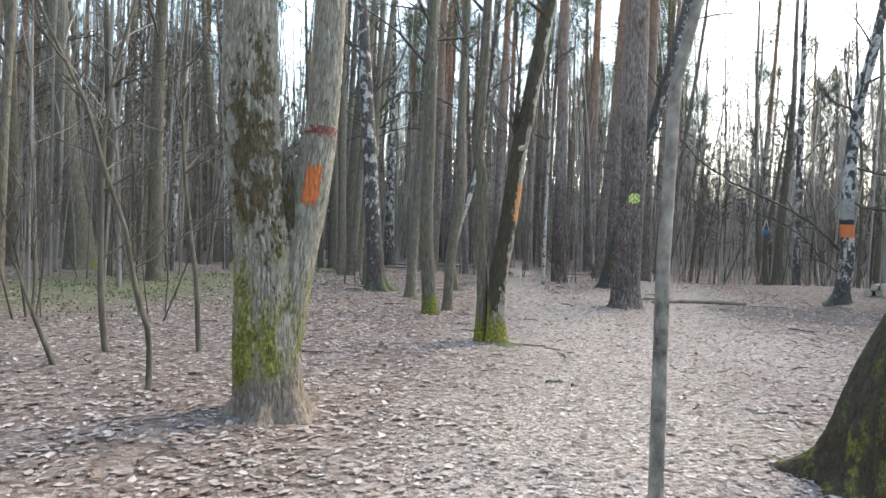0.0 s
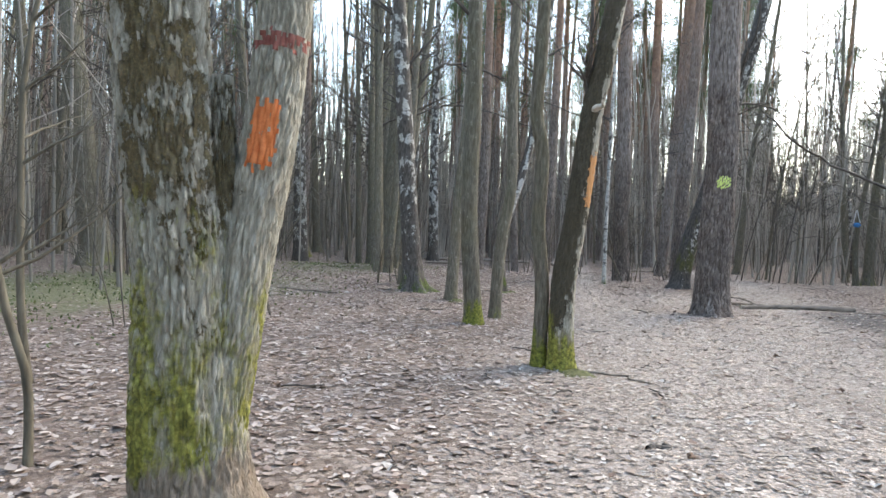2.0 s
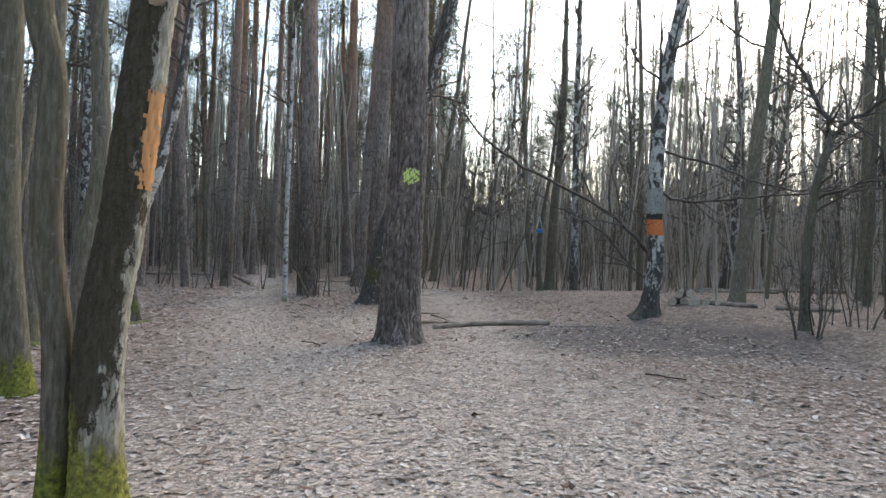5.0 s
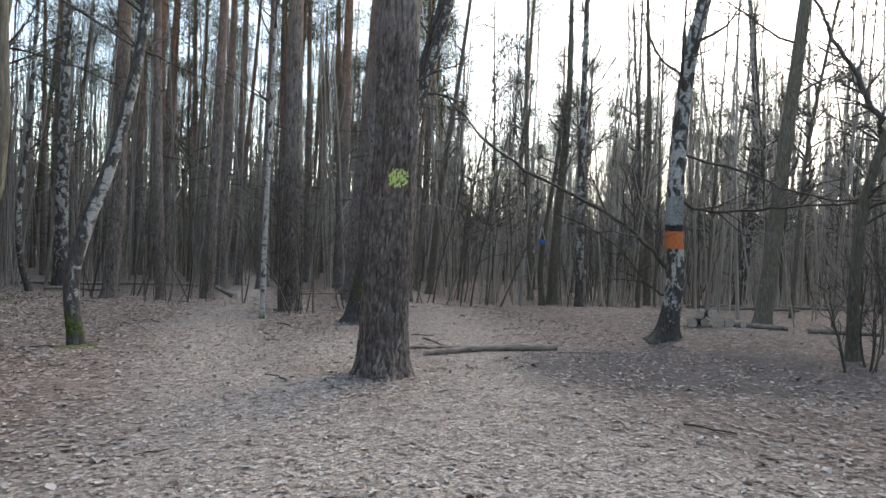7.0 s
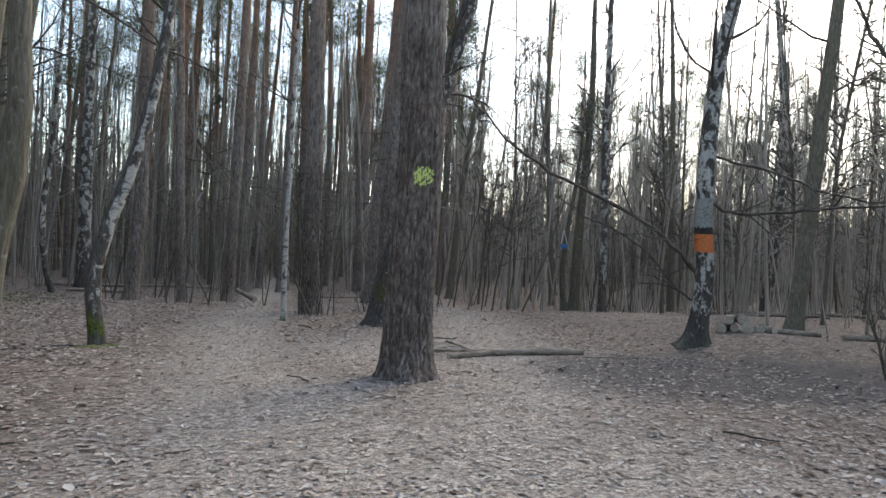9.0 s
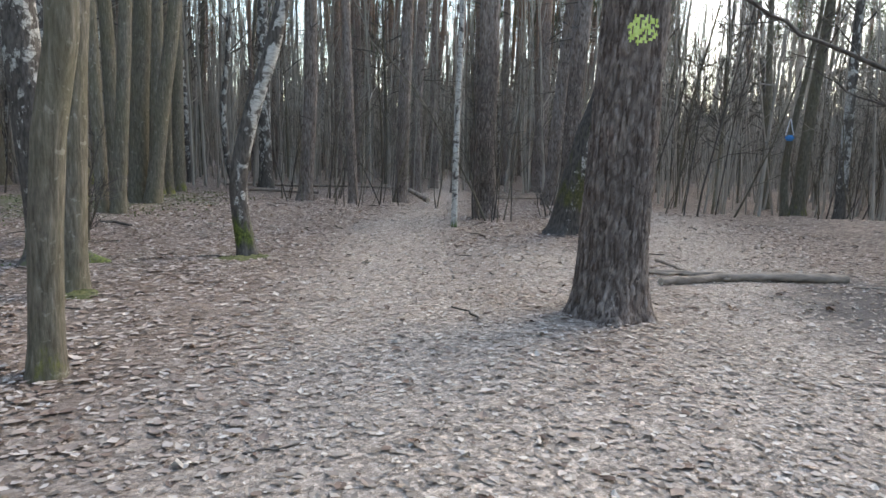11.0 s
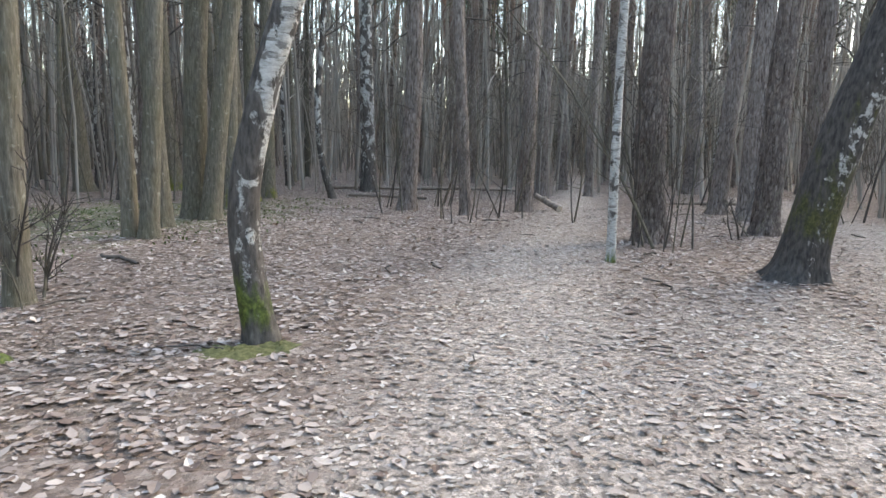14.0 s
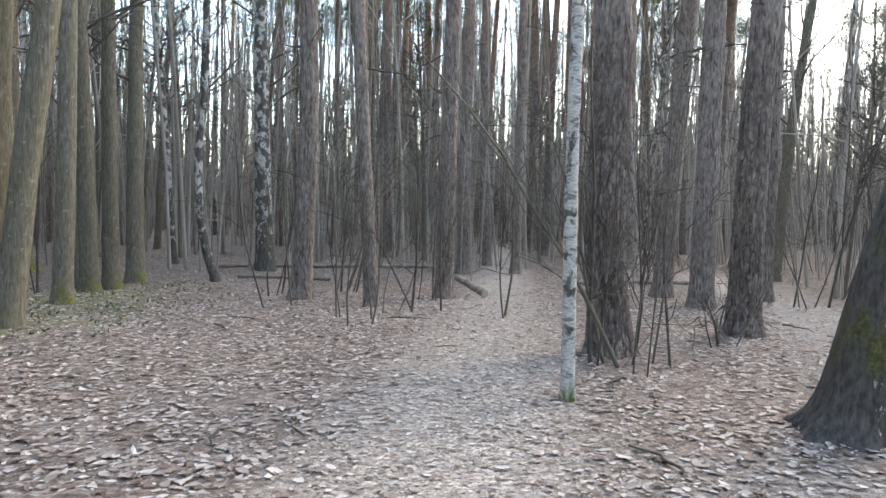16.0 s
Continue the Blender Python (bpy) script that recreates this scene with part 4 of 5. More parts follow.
def scatter():
    rng = np.random.default_rng(77)
    stock = {
        "pine": [prototype("pine", 0.17, 6.5, 44.0, 0.3, 21), prototype("pine", 0.21, 9.8, 47, -0.4, 19), prototype("pine", 0.14, -3.0, 49, 0.15, 18)],
        "lime": [prototype("lime", 0.12, -14.5, 24.0, 0.5, 16), prototype("lime", 0.16, -16.0, 15, -0.6, 17), prototype("lime", 0.09, -8.2, 12.5, 0.3, 13), prototype("lime", 0.07, -9.5, 26.5, -0.4, 11)],
        "birch": [prototype("birch", 0.12, -12.5, 29, 0.5, 16), prototype("birch", 0.09, -7.2, 22.5, -0.4, 13)],
        "pole": [slim(21.5, 27.5, 0.055, 0.5, 13), slim(23.0, 36.0, 0.07, -0.7, 15), slim(26.0, 30.0, 0.045, 0.9, 11)],
        "bush": [bush(-6.3, 10.0, 6, 4.0, 1), bush(-8.5, 17.5, 8, 5.5, 2), bush(17, 24.5, 8, 6.5, 3, 0.6), bush(14.5, 14.5, 6, 4.0, 4), bush(19, 33, 7, 7.5, 5, 0.8)],
    }
    count = 0
    for _ in range(9000):
        far = rng.uniform() < 0.75
        x, y = (rng.uniform(-48, 60), rng.uniform(-4, 78)) if far else (rng.uniform(-30, 40), rng.uniform(-35, -2))
        right = x > max(8, 2.2 + 0.36 * (y - 7))
        left = x < -4
        if right:
            kind = rng.choice(["lime", "bush", "birch", "pine", "pole"], p=[0.03, 0.28, 0.03, 0.01, 0.65] if math.hypot(x, y) < 60 else [0.1, 0.25, 0.05, 0.2, 0.4])
        elif left:
            kind = rng.choice(["lime", "bush", "birch", "pine"], p=[0.60, 0.14, 0.10, 0.16])
        else:
            kind = rng.choice(["lime", "bush", "birch", "pine"], p=[0.28, 0.12, 0.08, 0.52])
        if right and rng.uniform() < 0.1:
            continue
        if kind in ("lime", "pole") and math.hypot(x - 2, y - 12) > 40:
            continue
        if (kind == "pine" and x < -4 and y < 20) or (kind != "bush" and -10 < x < -4 and 3 < y < 15):
            continue
        if not free(x, y, 1.5 if kind != "bush" else 1.0):
            continue
        if math.hypot(x - 2, y - 10) < 14 and rng.uniform() < 0.4:
            continue
        src = stock[kind][int(rng.integers(len(stock[kind])))]
        k = rng.uniform(0.8, 1.25)
        m = pose(x, y, float(ground_z(x, y)), rng.normal(0, 1.6), rng.normal(0, 1.6), rng.uniform(0, 360)) @ Matrix.Diagonal((k, k, k * rng.uniform(0.9, 1.1), 1))
        copy_thing(src, m)
        PLACED.append((x, y, 0.15))
        count += 1
        if count >= 900:
            break


scatter()


def far_woods():
    """The wood beyond, too far and dense to count."""
    rng = np.random.default_rng(5)
    n = 2900
    a, d = rng.uniform(-0.35, 3.5, n), np.sqrt(rng.uniform(58 ** 2, 125 ** 2, n))
    start = np.stack([2 + d * np.cos(a), 12 + d * np.sin(a), np.full(n, -0.5)], 1)
    way = np.stack([rng.normal(0, 0.03, n), rng.normal(0, 0.03, n), np.ones(n)], 1)
    tall = rng.uniform(8, 20, n)
    A = grow(rng, start, way, tall, rng.uniform(0.06, 0.22, n), 6, 0.02, 0.02)
    B = grow(rng, *sprout(rng, *A, 9, 0.9, 0.2, 0.2), 4, 0.14, 0.05)
    B = (B[0], np.maximum(B[1], 0.02))
    m = 5000
    a, d = rng.uniform(-0.35, 3.5, m), np.sqrt(rng.uniform(45 ** 2, 120 ** 2, m))
    start = np.stack([2 + d * np.cos(a), 12 + d * np.sin(a), np.full(m, -0.5)], 1)
    C = grow(rng, start, np.stack([rng.normal(0, 0.12, m), rng.normal(0, 0.12, m), np.ones(m)], 1), rng.uniform(3, 10, m), rng.uniform(0.015, 0.05, m), 5, 0.06, 0.02)
    tagged(new("far_woods", join_tubes("far_woods", [A, B, C], HAZEDBARK)), "distant dense wood of bare trunks in haze-pale grey", "woods", kind="stuff")
    pick = A[0][::4]
    tips = np.concatenate([pick[:, -1] + rng.normal(0, 1.0, (len(pick), 3)) + np.array([0, 0, -k * 0.9]) for k in range(6)])
    tagged(new("far_crowns", needles(rng, tips, 30, 0.55, 1.1)), "distant dull green pine crowns", "woods", kind="stuff")
    # a ring of brush that closes the view far behind the trunks
    n = 2600
    ang = np.linspace(0, 2 * np.pi, n, endpoint=False)
    rows = []
    for k, h in enumerate((-2.0, 5.0, 10.5)):
        rise = h if k < 2 else h + 1.2 * np.sin(ang * 9 + 1) + 0.8 * np.sin(ang * 23) + rng.normal(0, 1.6, n)
        rad = 132 + 4 * np.sin(ang * 31) + rng.normal(0, 1.0, n)
        rows.append(np.stack([2 + rad * np.cos(ang), 12 + rad * np.sin(ang), np.broadcast_to(rise, n)], 1))
    tagged(new("backdrop", mesh_of("backdrop", np.vstack(rows), [ring_faces(3, n)], HAZE)), "haze-pale grey-brown brush closing the far wood", "backdrop", kind="structure")


far_woods()


def thicket():
    """Slim poles and saplings between the larger trees, far too many to count."""
    rng = np.random.default_rng(15)
    n = 9600
    x, y = rng.uniform(-45, 58, n), rng.uniform(-25, 75, n)
    keep = (along(x, y, WALKED) > 7.5) & ~((x > -4.6) & (x < 13) & (y > -5) & (y < 27)) & ~((x > -6) & (x < 9) & (y > 0) & (y < 33))
    keep &= rng.uniform(0, 1, n) < np.where(y < -4, 0.3, 1.0) * np.clip(np.hypot(x - 2, y - 12) / 30, 0.3, 1)
    keep &= (rng.uniform(0, 1, n) < 0.8) | (x > 12)
    keep &= ~((along(x, y, FORK) < 1.6) | (along(x, y, SIDE) < 0.9))
    x, y = x[keep], y[keep]
    n = len(x)
    start = np.stack([x, y, ground_z(x, y) - 0.1], 1)
    way = np.stack([rng.normal(0, 0.06, n), rng.normal(0, 0.06, n), np.ones(n)], 1)
    tall = np.where(x > np.maximum(8, 2.2 + 0.36 * (y - 7)), rng.uniform(0.22, 1, n) * 13, rng.uniform(3, 15, n))
    A = grow(rng, start, way, tall, 0.006 + tall * rng.uniform(0.002, 0.0055, n), 6, 0.035, 0.02)
    B = grow(rng, *sprout(rng, *A, 6, 0.8, 0.2, 0.19), 4, 0.14, 0.06)
    B = (B[0], np.maximum(B[1], 0.007))
    C = grow(rng, *sprout(rng, *B, 1, 0.9, 0.3, 1.0), 3, 0.14, 0.04)
    C = (C[0], np.maximum(C[1], 0.0055))
    # the thicket shares the bark whose colour is paled to look hazy
    tagged(new("thicket", join_tubes("thicket", [A, B, C], HAZEDBARK)), "dense thicket of slim bare poles and twigs", "thicket", kind="stuff")


thicket()


def poles():
    """Tall thin trunks standing close behind one another, deep in the wood."""
    rng = np.random.default_rng(16)
    n = 5200
    x, y = rng.uniform(-50, 40, n), rng.uniform(8, 84, n)
    wedge = x < 9 + 0.22 * (y - 30)
    keep = wedge & ((x < -7.5) | (y > 39)) & (along(x, y, SIDE) > 1.2) & (along(x, y, TRAIL) > 1.0)
    keep &= rng.uniform(0, 1, n) < np.where(y < 30, 0.13, 0.29)
    x, y = x[keep], y[keep]
    n = len(x)
    start = np.stack([x, y, ground_z(x, y) - 0.1], 1)
    way = np.stack([rng.normal(0, 0.035, n), rng.normal(0, 0.035, n), np.ones(n)], 1)
    tall = rng.uniform(11, 21, n)
    A = grow(rng, start, way, tall, rng.uniform(0.03, 0.10, n), 6, 0.015, 0.02, 0.35)
    B = grow(rng, *sprout(rng, *A, 7, 0.9, 0.3, 0.11), 4, 0.16, 0.04)
    B = (B[0], np.maximum(B[1], 0.009))
    tagged(new("pole_wood", join_tubes("pole_wood", [A, B], POLE)), "close-set tall thin grey-brown trunks of the inner wood", "woods", kind="stuff")
    pick = A[0][rng.uniform(0, 1, n) < 0.3]
    tips = np.concatenate([pick[:, k] + rng.normal(0, 0.9, (len(pick), 3)) for k in (3, 4, 4, 5, 5)])
    tagged(new("pine_crowns", needles(rng, tips, 26, 0.42, 0.9)), "dull green pine needles high in the inner wood", "woods", kind="stuff")


poles()


def leaf_litter(name, label, material, on_path, seed, patches, small, big, flat):
    """Dry fallen leaves: whole ones beside the path, trodden bits on it."""
    rng = np.random.default_rng(seed)
    out = []
    for n, x0, x1, y0, y1, near in patches:
        x, y = rng.uniform(x0, x1, n), rng.uniform(y0, y1, n)
        d = along(x, y, WALKED)
        share = soft(trodden(x, y) + rng.normal(0, 0.18, n))
        share = share if on_path else np.minimum(1.14 - share, 1)
        share = share * (np.clip(1.3 - d / 10, 0.3, 1) if near else (d > 5.0)) * (1 - 0.4 * muddy(x, y))
        keep = rng.uniform(0, 1, n) < share
        out.append(np.stack([x[keep], y[keep]], 1))
    p = np.concatenate(out)
    n = len(p)
    size = small + (big - small) * rng.uniform(0, 1, n) ** 2
    prof = np.array([(-1, 0, 0), (-0.3, 0, 0), (0.4, 0, 0), (1.05, 0, 0.0), (-0.45, 0.5, 1), (0.3, 0.62, 1), (-0.45, -0.5, 1), (0.3, -0.62, 1)], float)
    tri = np.array([(0, 1, 4), (1, 2, 5), (1, 5, 4), (2, 3, 5), (0, 6, 1), (1, 7, 2), (1, 6, 7), (2, 7, 3)])
    if on_path:
        # crumbs: a folded four-sided scrap each
        prof = np.array([(-1, 0, 0), (0.05, 0, 0), (1.0, 0, 0), (0.1, 0.62, 1), (-0.1, -0.62, 1)], float)
        tri = np.array([(0, 1, 3), (1, 2, 3), (0, 4, 1), (1, 4, 2)])
    V = np.repeat(prof[None], n, 0)
    V[:, :, :2] *= rng.uniform(0.65, 1.35, (n, len(prof), 2))
    V[:, :, 2] = V[:, :, 2] * (rng.uniform(-0.15, 0.55, n) * flat)[:, None] + V[:, :, 0] ** 2 * (rng.uniform(-0.2, 0.45, n) * flat)[:, None]
    V *= size[:, None, None]
    tip, turn = rng.normal(0, 0.28, n) * flat, rng.uniform(0, 6.283, n)
    c, s = np.cos(tip)[:, None], np.sin(tip)[:, None]
    V = np.stack([V[:, :, 0] * c - V[:, :, 2] * s, V[:, :, 1], V[:, :, 0] * s + V[:, :, 2] * c], -1)
    c, s = np.cos(turn)[:, None], np.sin(turn)[:, None]
    V = np.stack([V[:, :, 0] * c - V[:, :, 1] * s, V[:, :, 0] * s + V[:, :, 1] * c, V[:, :, 2]], -1)
    V[:, :, 0] += p[:, :1]
    V[:, :, 1] += p[:, 1:]
    V[:, :, 2] += (ground_z(p[:, 0], p[:, 1]) + rng.uniform(0.003, 0.016, n))[:, None]
    F = (tri[None] + (np.arange(n) * len(prof))[:, None, None]).reshape(-1, 3)
    tagged(new(name, mesh_of(name, V.reshape(-1, 3), [F], material, smooth=False)), label, "leaves", kind="stuff")


leaf_litter("leaf_litter", "dry brown and tan fallen leaves on the ground", LEAF, False, 8, ((190000, -5.5, 10, 0.5, 36, True), (44000, -14, 22, 0, 44, False)), 0.014, 0.048, 0.45)
leaf_litter("trodden_leaves", "pale trodden leaf crumbs on the path", TRODLEAF, True, 9, ((230000, -2, 10, 0.5, 32, True),), 0.008, 0.036, 0.4)


# ---- things on the ground ----
def rod(name, label, category, x, y, x2, y2, r, z=None, z2=None, seed=1, material=None, bend=0.03, ends=True, sides=14, r2=None, group=""):
    """A log or stick lying from one place to another, with sawn or broken ends as parts."""
    rng = np.random.default_rng(seed)
    ob = thing(name, label, category, x, y, float(ground_z(x, y)), group)
    a = np.array([0, 0, r * 0.8 if z is None else z])
    b = np.array([x2 - x, y2 - y, float(ground_z(x2, y2) - ground_z(x, y)) + (r * 0.8 if z2 is None else z2)])
    P = [a + (b - a) * t + (np.append(rng.normal(0, bend, 2), rng.uniform(0, bend * 0.4)) if 0 < t < 1 else 0) for t in np.linspace(0, 1, 6)]
    C = smooth_path(P, 5)
    rad = np.linspace(r, r2 or r * 0.8, len(C)) * (1 + rng.normal(0, 0.05, len(C)))
    v, f = tubes(C[None], rad[None], sides)
    v = v + rng.normal(0, r * 0.035, v.shape)
    part("log_body" if ends else "twig", mesh_of(name, v, [f], material or DEADWOOD), ob)
    if ends:
        for k, first in ((0, True), (len(C) - 1, False)):
            ring = v[k * sides:(k + 1) * sides]
            tri = np.array([(i, (i + 1) % sides, sides) for i in range(sides)])
            part("cut_end", mesh_of("cut_end", np.vstack([ring, ring.mean(0) + (C[k] - C[1 if first else -2]) * 0.06]), [tri], CUTWOOD, smooth=False), ob, "pale sawn end")
    return ob


rod("log", "long weathered grey log lying beside the pine", "log", 5.1, 16.4, 7.55, 16.85, 0.045, seed=1, bend=0.11, r2=0.06)
rod("log", "thin pale branch lying behind the log", "log", 4.9, 17.05, 6.3, 17.0, 0.03, seed=2, bend=0.03)
rod("stick", "thin dark stick lying in the mud", "stick", 7.3, 16.5, 8.3, 16.35, 0.015, seed=3, ends=False, sides=6)
rod("stick", "dark stick poking up beside the log", "stick", 5.35, 17.25, 5.75, 17.0, 0.02, z=0.16, seed=4, ends=False, sides=6)
rod("log", "pale grey log lying before a tree", "log", 11.85, 17.62, 12.75, 16.98, 0.06, seed=5, bend=0.02)
rod("log", "grey log half sunk in leaf litter", "log", 13.0, 16.75, 14.0, 16.0, 0.055, seed=6, bend=0.03)
rod("log", "peeled birch log leaning against a pine", "log", 3.1, 30.1, 2.55, 31.0, 0.085, z2=0.34, seed=7, bend=0.02)
for k, (side, back, up, r, turn) in enumerate(((-0.34, 0.0, 0, 0.10, 4), (-0.1, 0.1, 0, 0.085, -12), (0.13, -0.05, 0, 0.11, 8), (0.36, 0.06, 0, 0.09, 20), (-0.2, 0.08, 0.16, 0.085, 14), (0.04, 0.02, 0.17, 0.095, -8), (0.6, -0.05, 0, 0.08, -35))):
    bx, by = 11.5 + 0.78 * side + 0.62 * back, 17.7 - 0.62 * side + 0.78 * back
    ex, ey = 0.36 * math.sin(radians(38 + turn)), 0.36 * math.cos(radians(38 + turn))
    rod("firewood_block", "short sawn birch block heaped by the marked birch", "firewood", bx, by, bx + ex, by + ey, r, z=0.8 * r + up, z2=0.8 * r + up, seed=20 + k, bend=0.005, group="heap of firewood", material=OLDBIRCH if k % 2 else DEADWOOD, r2=r * 0.95)
rod("root", "dark root end poking out of the trodden soil", "root", 1.14, 6.92, 1.34, 6.98, 0.03, z=0.0, z2=-0.02, seed=31, ends=False, sides=8, bend=0.03, material=TWIG)
rod("stick", "mossy twig lying at the foot of a tree", "stick", 0.98, 9.35, 1.62, 8.95, 0.014, seed=32, ends=False, sides=6, bend=0.05)
rod("fallen_branch", "thin pale fallen branch in leaf litter", "branch", -4.4, 16.2, -3.0, 15.6, 0.02, seed=33, ends=False, sides=6, bend=0.05)
rod("fallen_branch", "thin dark fallen branch in leaf litter", "branch", -2.6, 20.4, -2.0, 20.1, 0.025, seed=34, ends=False, sides=6, bend=0.05, material=TWIG)
rod("fallen_log", "long thin fallen trunk far in the wood", "log", -4.6, 36.0, 2.0, 37.2, 0.06, seed=35, ends=False, sides=8, bend=0.08)
rod("fallen_log", "long thin fallen trunk far in the wood", "log", -3.0, 33.4, -0.6, 33.0, 0.05, seed=36, ends=False, sides=8, bend=0.08)

for k, (x1, y1, x2, y2, r) in enumerate(((17.6, 25.6, 21.2, 23.4, 0.09), (19.0, 27.4, 23.4, 24.6, 0.07), (16.2, 23.0, 19.0, 22.4, 0.05), (21.0, 22.4, 24.5, 21.8, 0.08), (5.4, 33.2, 8.8, 33.8, 0.06))):
    rod("fallen_log", "weathered grey fallen trunk among far bare bushes", "log", x1, y1, x2, y2, r, seed=140 + k, bend=0.1, ends=False, sides=9)
rod("stick", "short forked side branch of the weathered log", "stick", 6.0, 16.62, 5.0, 16.72, 0.022, z=0.03, z2=0.09, seed=150, ends=False, sides=7, bend=0.05)


def fallen_leaves():
    """Single large lobed leaves, the palest and most visible ones."""
    rng = np.random.default_rng(52)
    shapes = []
    for k in range(4):
        a = np.linspace(0, 2 * np.pi, 15, endpoint=False)
        rad = 0.055 * (0.72 + 0.28 * np.cos(5 * a)) * (1 + 0.25 * np.cos(a)) * rng.uniform(0.85, 1.15, 15)
        ring = np.stack([rad * np.cos(a), rad * np.sin(a), 0.012 * np.cos(2 * a + k) + 0.010 * np.cos(3 * a) + 0.012], 1)
        inner = ring * np.array([0.5, 0.5, 0.55]) + np.array([0, 0, 0.004])
        V = np.vstack([ring, inner, [(0, 0, 0.008)]])
        quads = np.array([(i, (i + 1) % 15, 15 + (i + 1) % 15, 15 + i) for i in range(15)])
        tris = np.array([(15 + i, 15 + (i + 1) % 15, 30) for i in range(15)])
        shapes.append(mesh_of("fallen_leaf", V, [quads, tris], PALELEAF if k < 3 else BROWNLEAF, smooth=False))
    for _ in range(280):
        x, y = rng.uniform(-4.5, 8), rng.uniform(2, 26)
        if abs(x - 2) > 4.5 and rng.uniform() < 0.5:
            continue
        k = rng.uniform(0.5, 1.15)
        ob = new("fallen_leaf", shapes[int(rng.integers(4))])
        ob.matrix_world = pose(x, y, float(ground_z(x, y)) + 0.008, rng.normal(0, 10), rng.normal(0, 10), rng.uniform(0, 360)) @ Matrix.Diagonal((k, k * rng.uniform(0.7, 1), k, 1))
        tagged(ob, "large dry lobed leaf on the ground", "leaf", "single fallen leaves")


PALELEAF = plain("pale_leaf", (0.42, 0.36, 0.31), (0.68, 0.63, 0.57), 25)
BROWNLEAF = plain("brown_leaf", (0.14, 0.09, 0.065), (0.28, 0.19, 0.14), 25)
fallen_leaves()


def sticks():
    rng = np.random.default_rng(61)
    first = rod("stick", "small broken twig on the leaf litter", "stick", 1.5, 12.2, 1.75, 12.3, 0.006, seed=62, ends=False, sides=5, bend=0.02, material=TWIG, group="broken twigs")
    for _ in range(70):
        x, y = rng.uniform(-4, 8.5), rng.uniform(2.5, 26)
        if along(x, y, WALKED) > 0.2:
            k = rng.uniform(0.5, 1.8)
            copy_thing(first, pose(x, y, float(ground_z(x, y)) + 0.006, 0, 0, rng.uniform(0, 360)) @ Matrix.Diagonal((k, k, k, 1)))


sticks()


def moss_patch(x, y, r, seed):
    rng = np.random.default_rng(seed)
    n, m = 10, 28
    a = np.arange(m) / m * 2 * np.pi
    edge = 1 + 0.25 * np.sin(2 * a + seed) + 0.15 * np.sin(5 * a) + rng.normal(0, 0.05, m)
    V = []
    for i in range(n):
        q = 1 - i / (n - 1) * 0.97
        px, py = r * q * edge * np.cos(a), r * q * edge * np.sin(a)
        V.append(np.stack([px, py, ground_z(x + px, y + py) + 0.045 * (1 - q ** 2) - 0.012 + rng.normal(0, 0.006, m)], 1))
    ob = new("moss_patch", mesh_of("moss_patch", np.vstack(V), [ring_faces(n, m)], MOSS))
    ob.matrix_world = pose(x, y, 0)
    return tagged(ob, "low cushion of green moss on the ground", "moss")


MOSS = plain("ground_moss", (0.045, 0.055, 0.018), (0.17, 0.165, 0.075), 30)
moss_patch(0.25, 17.4, 0.26, 1)
moss_patch(0.5, 17.55, 0.2, 2)
moss_patch(-0.62, 15.3, 0.22, 3)
moss_patch(0.95, 9.3, 0.24, 4)


def hanging_bag():
    """A blue pouch on a white cord by the forked tree."""
    x, y = 13.50, 28.52
    z = float(ground_z(x, y))
    ob = thing("hanging_bag", "small blue bag hanging on a white cord from a tree", "bag", x, y, z)
    bm = bmesh.new()
    bmesh.ops.create_cube(bm, size=1, matrix=Matrix.Translation((0, 0, 2.3)) @ Matrix.Diagonal((0.26, 0.14, 0.17, 1)))
    bmesh.ops.bevel(bm, geom=bm.edges[:], offset=0.05, segments=3, affect='EDGES')
    for v in bm.verts:
        v.co.x *= 1 + 0.25 * (2.4 - v.co.z)
    me = bpy.data.meshes.new("pouch")
    bm.to_mesh(me)
    me.materials.append(BLUE)
    part("pouch", me, ob)
    P = smooth_path([(-0.13, 0, 2.38), (-0.06, 0.04, 2.62), (0.02, 0.08, 2.85), (0.06, 0.02, 2.6), (0.12, 0, 2.38)], 6)
    v, f = tubes(P[None], np.full((1, len(P)), 0.014), 6)
    part("cord", mesh_of("cord", v, [f], WHITE), ob, "white cord")
    return ob


hanging_bag()


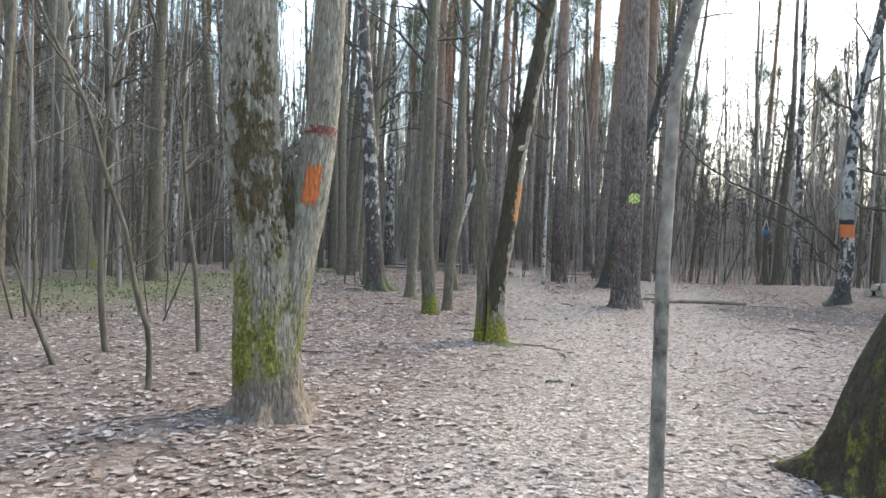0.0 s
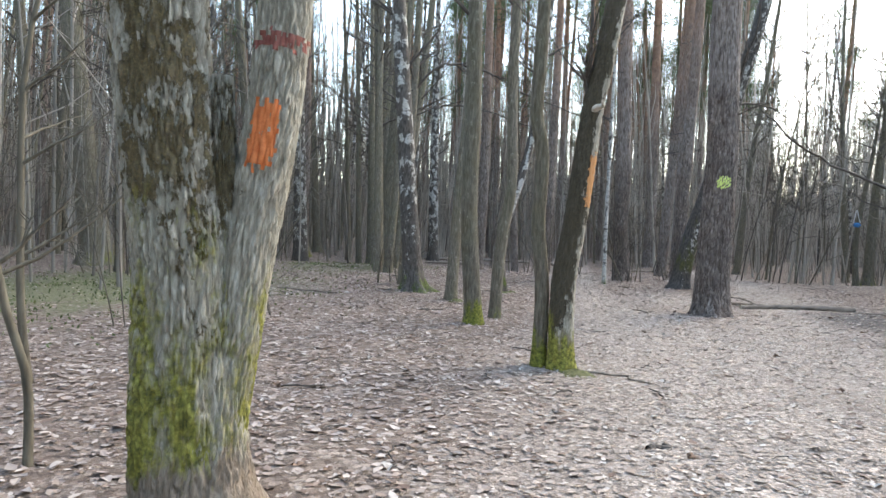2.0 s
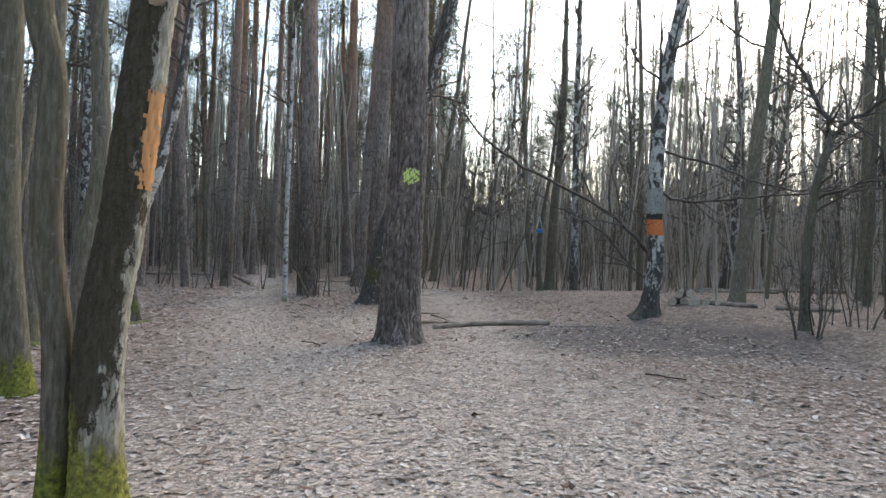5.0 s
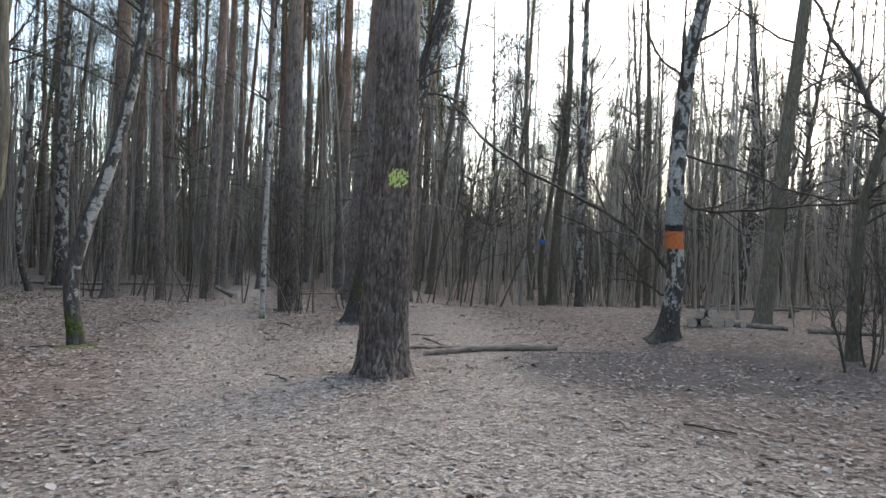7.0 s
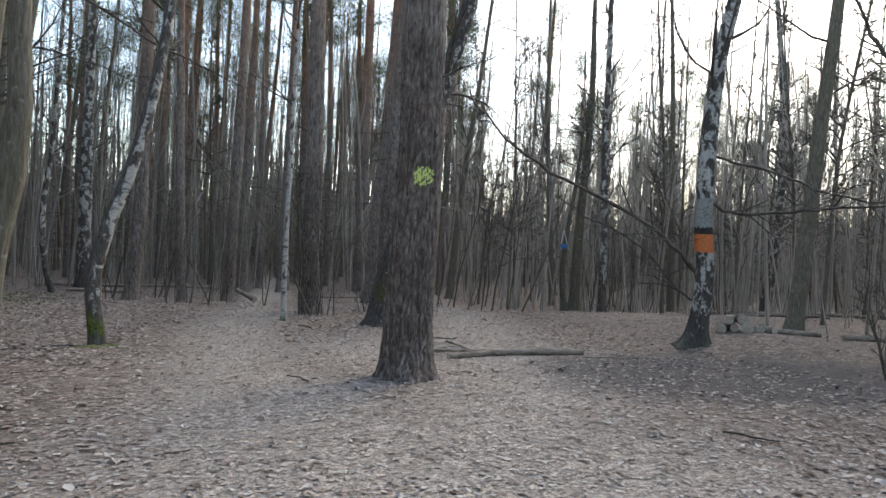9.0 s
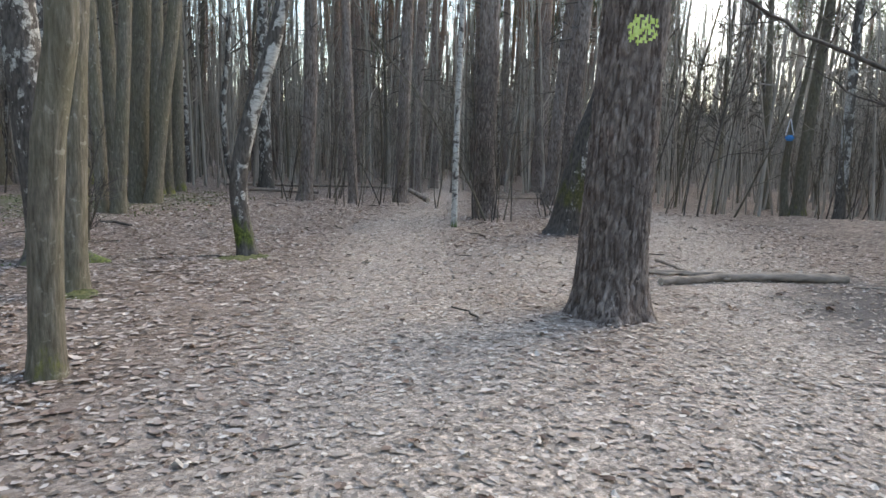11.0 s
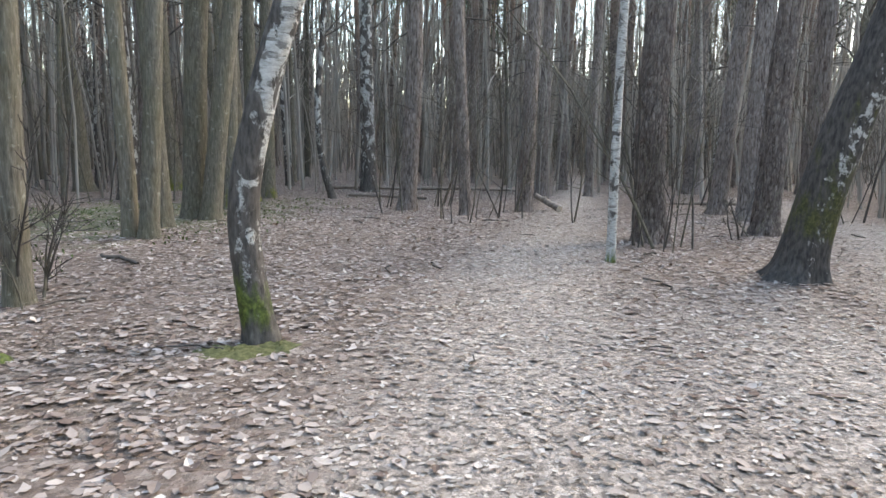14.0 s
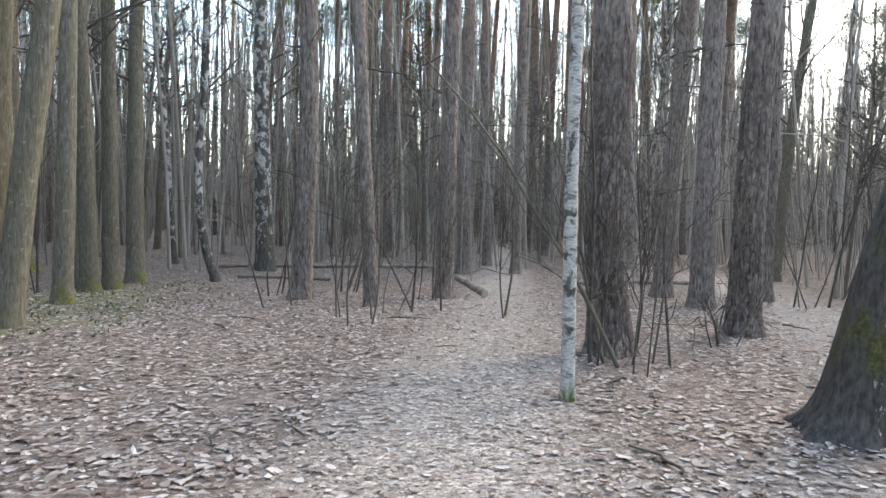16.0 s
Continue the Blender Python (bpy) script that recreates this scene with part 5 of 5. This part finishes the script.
def herbs():
    """Low green herbs and grass under the trees."""
    rng = np.random.default_rng(44)
    n = 50000
    x, y = rng.uniform(-14, -1.5, n), rng.uniform(7, 38, n)
    clump = np.sin(x * 2.1 + 0.6 * y) * np.sin(y * 1.7 - 0.5 * x) + 0.5 * np.sin(x * 5 + y * 3)
    keep = rng.uniform(0, 1, n) < herby(x, y) * (0.25 + 0.75 * (clump > 0.2))
    p = np.stack([x[keep], y[keep], ground_z(x[keep], y[keep])], 1)
    n = len(p)
    d = rng.normal(0, 0.7, (n, 3)) + np.array([0, 0, 0.8])
    d[:, 2] = np.abs(d[:, 2]) * 0.7
    d /= np.linalg.norm(d, axis=1, keepdims=True)
    w = np.cross(d, rng.normal(0, 1, (n, 3)))
    w /= np.linalg.norm(w, axis=1, keepdims=True)
    ln = rng.uniform(0.025, 0.075, (n, 1))
    V = np.stack([p, p + d * ln * 0.5 + w * ln * 0.22, p + d * ln, p + d * ln * 0.5 - w * ln * 0.22], 1).reshape(-1, 3)
    tagged(new("herbs", mesh_of("herbs", V, [np.arange(len(V)).reshape(-1, 4)], GRASS, smooth=False)), "sparse low green herbs among leaf litter", "herbs", kind="stuff")


herbs()
for bx, by, ns, tall, sd in ((3.75, 22.9, 3, 3.5, 71), (4.35, 22.7, 6, 4.5, 72), (5.55, 24.2, 5, 1.2, 73), (10.6, 13.6, 7, 1.6, 74), (11.6, 13.9, 8, 2.6, 75), (-2.3, 18.6, 8, 1.5, 76), (1.6, 27.2, 5, 4.5, 77), (0.2, 30.5, 6, 5, 78), (-3.4, 12.5, 3, 3.5, 79), (-4.4, 10.5, 4, 4.5, 80), (1.9, 29.0, 4, 4.0, 81), (12.4, 24.5, 5, 4.5, 82), (16.0, 28.0, 6, 6.0, 83), (-0.3, 27.4, 2, 4.6, 84), (0.9, 25.9, 3, 3.2, 85), (1.3, 24.9, 2, 3.8, 86), (-1.2, 29.6, 3, 5.0, 87), (3.3, 26.6, 2, 4.2, 88), (9.2, 29.0, 4, 6.5, 89), (11.2, 31.0, 5, 7.5, 90), (7.6, 33.5, 4, 7.0, 91)):
    bush(bx, by, ns, tall, sd, 0.22)
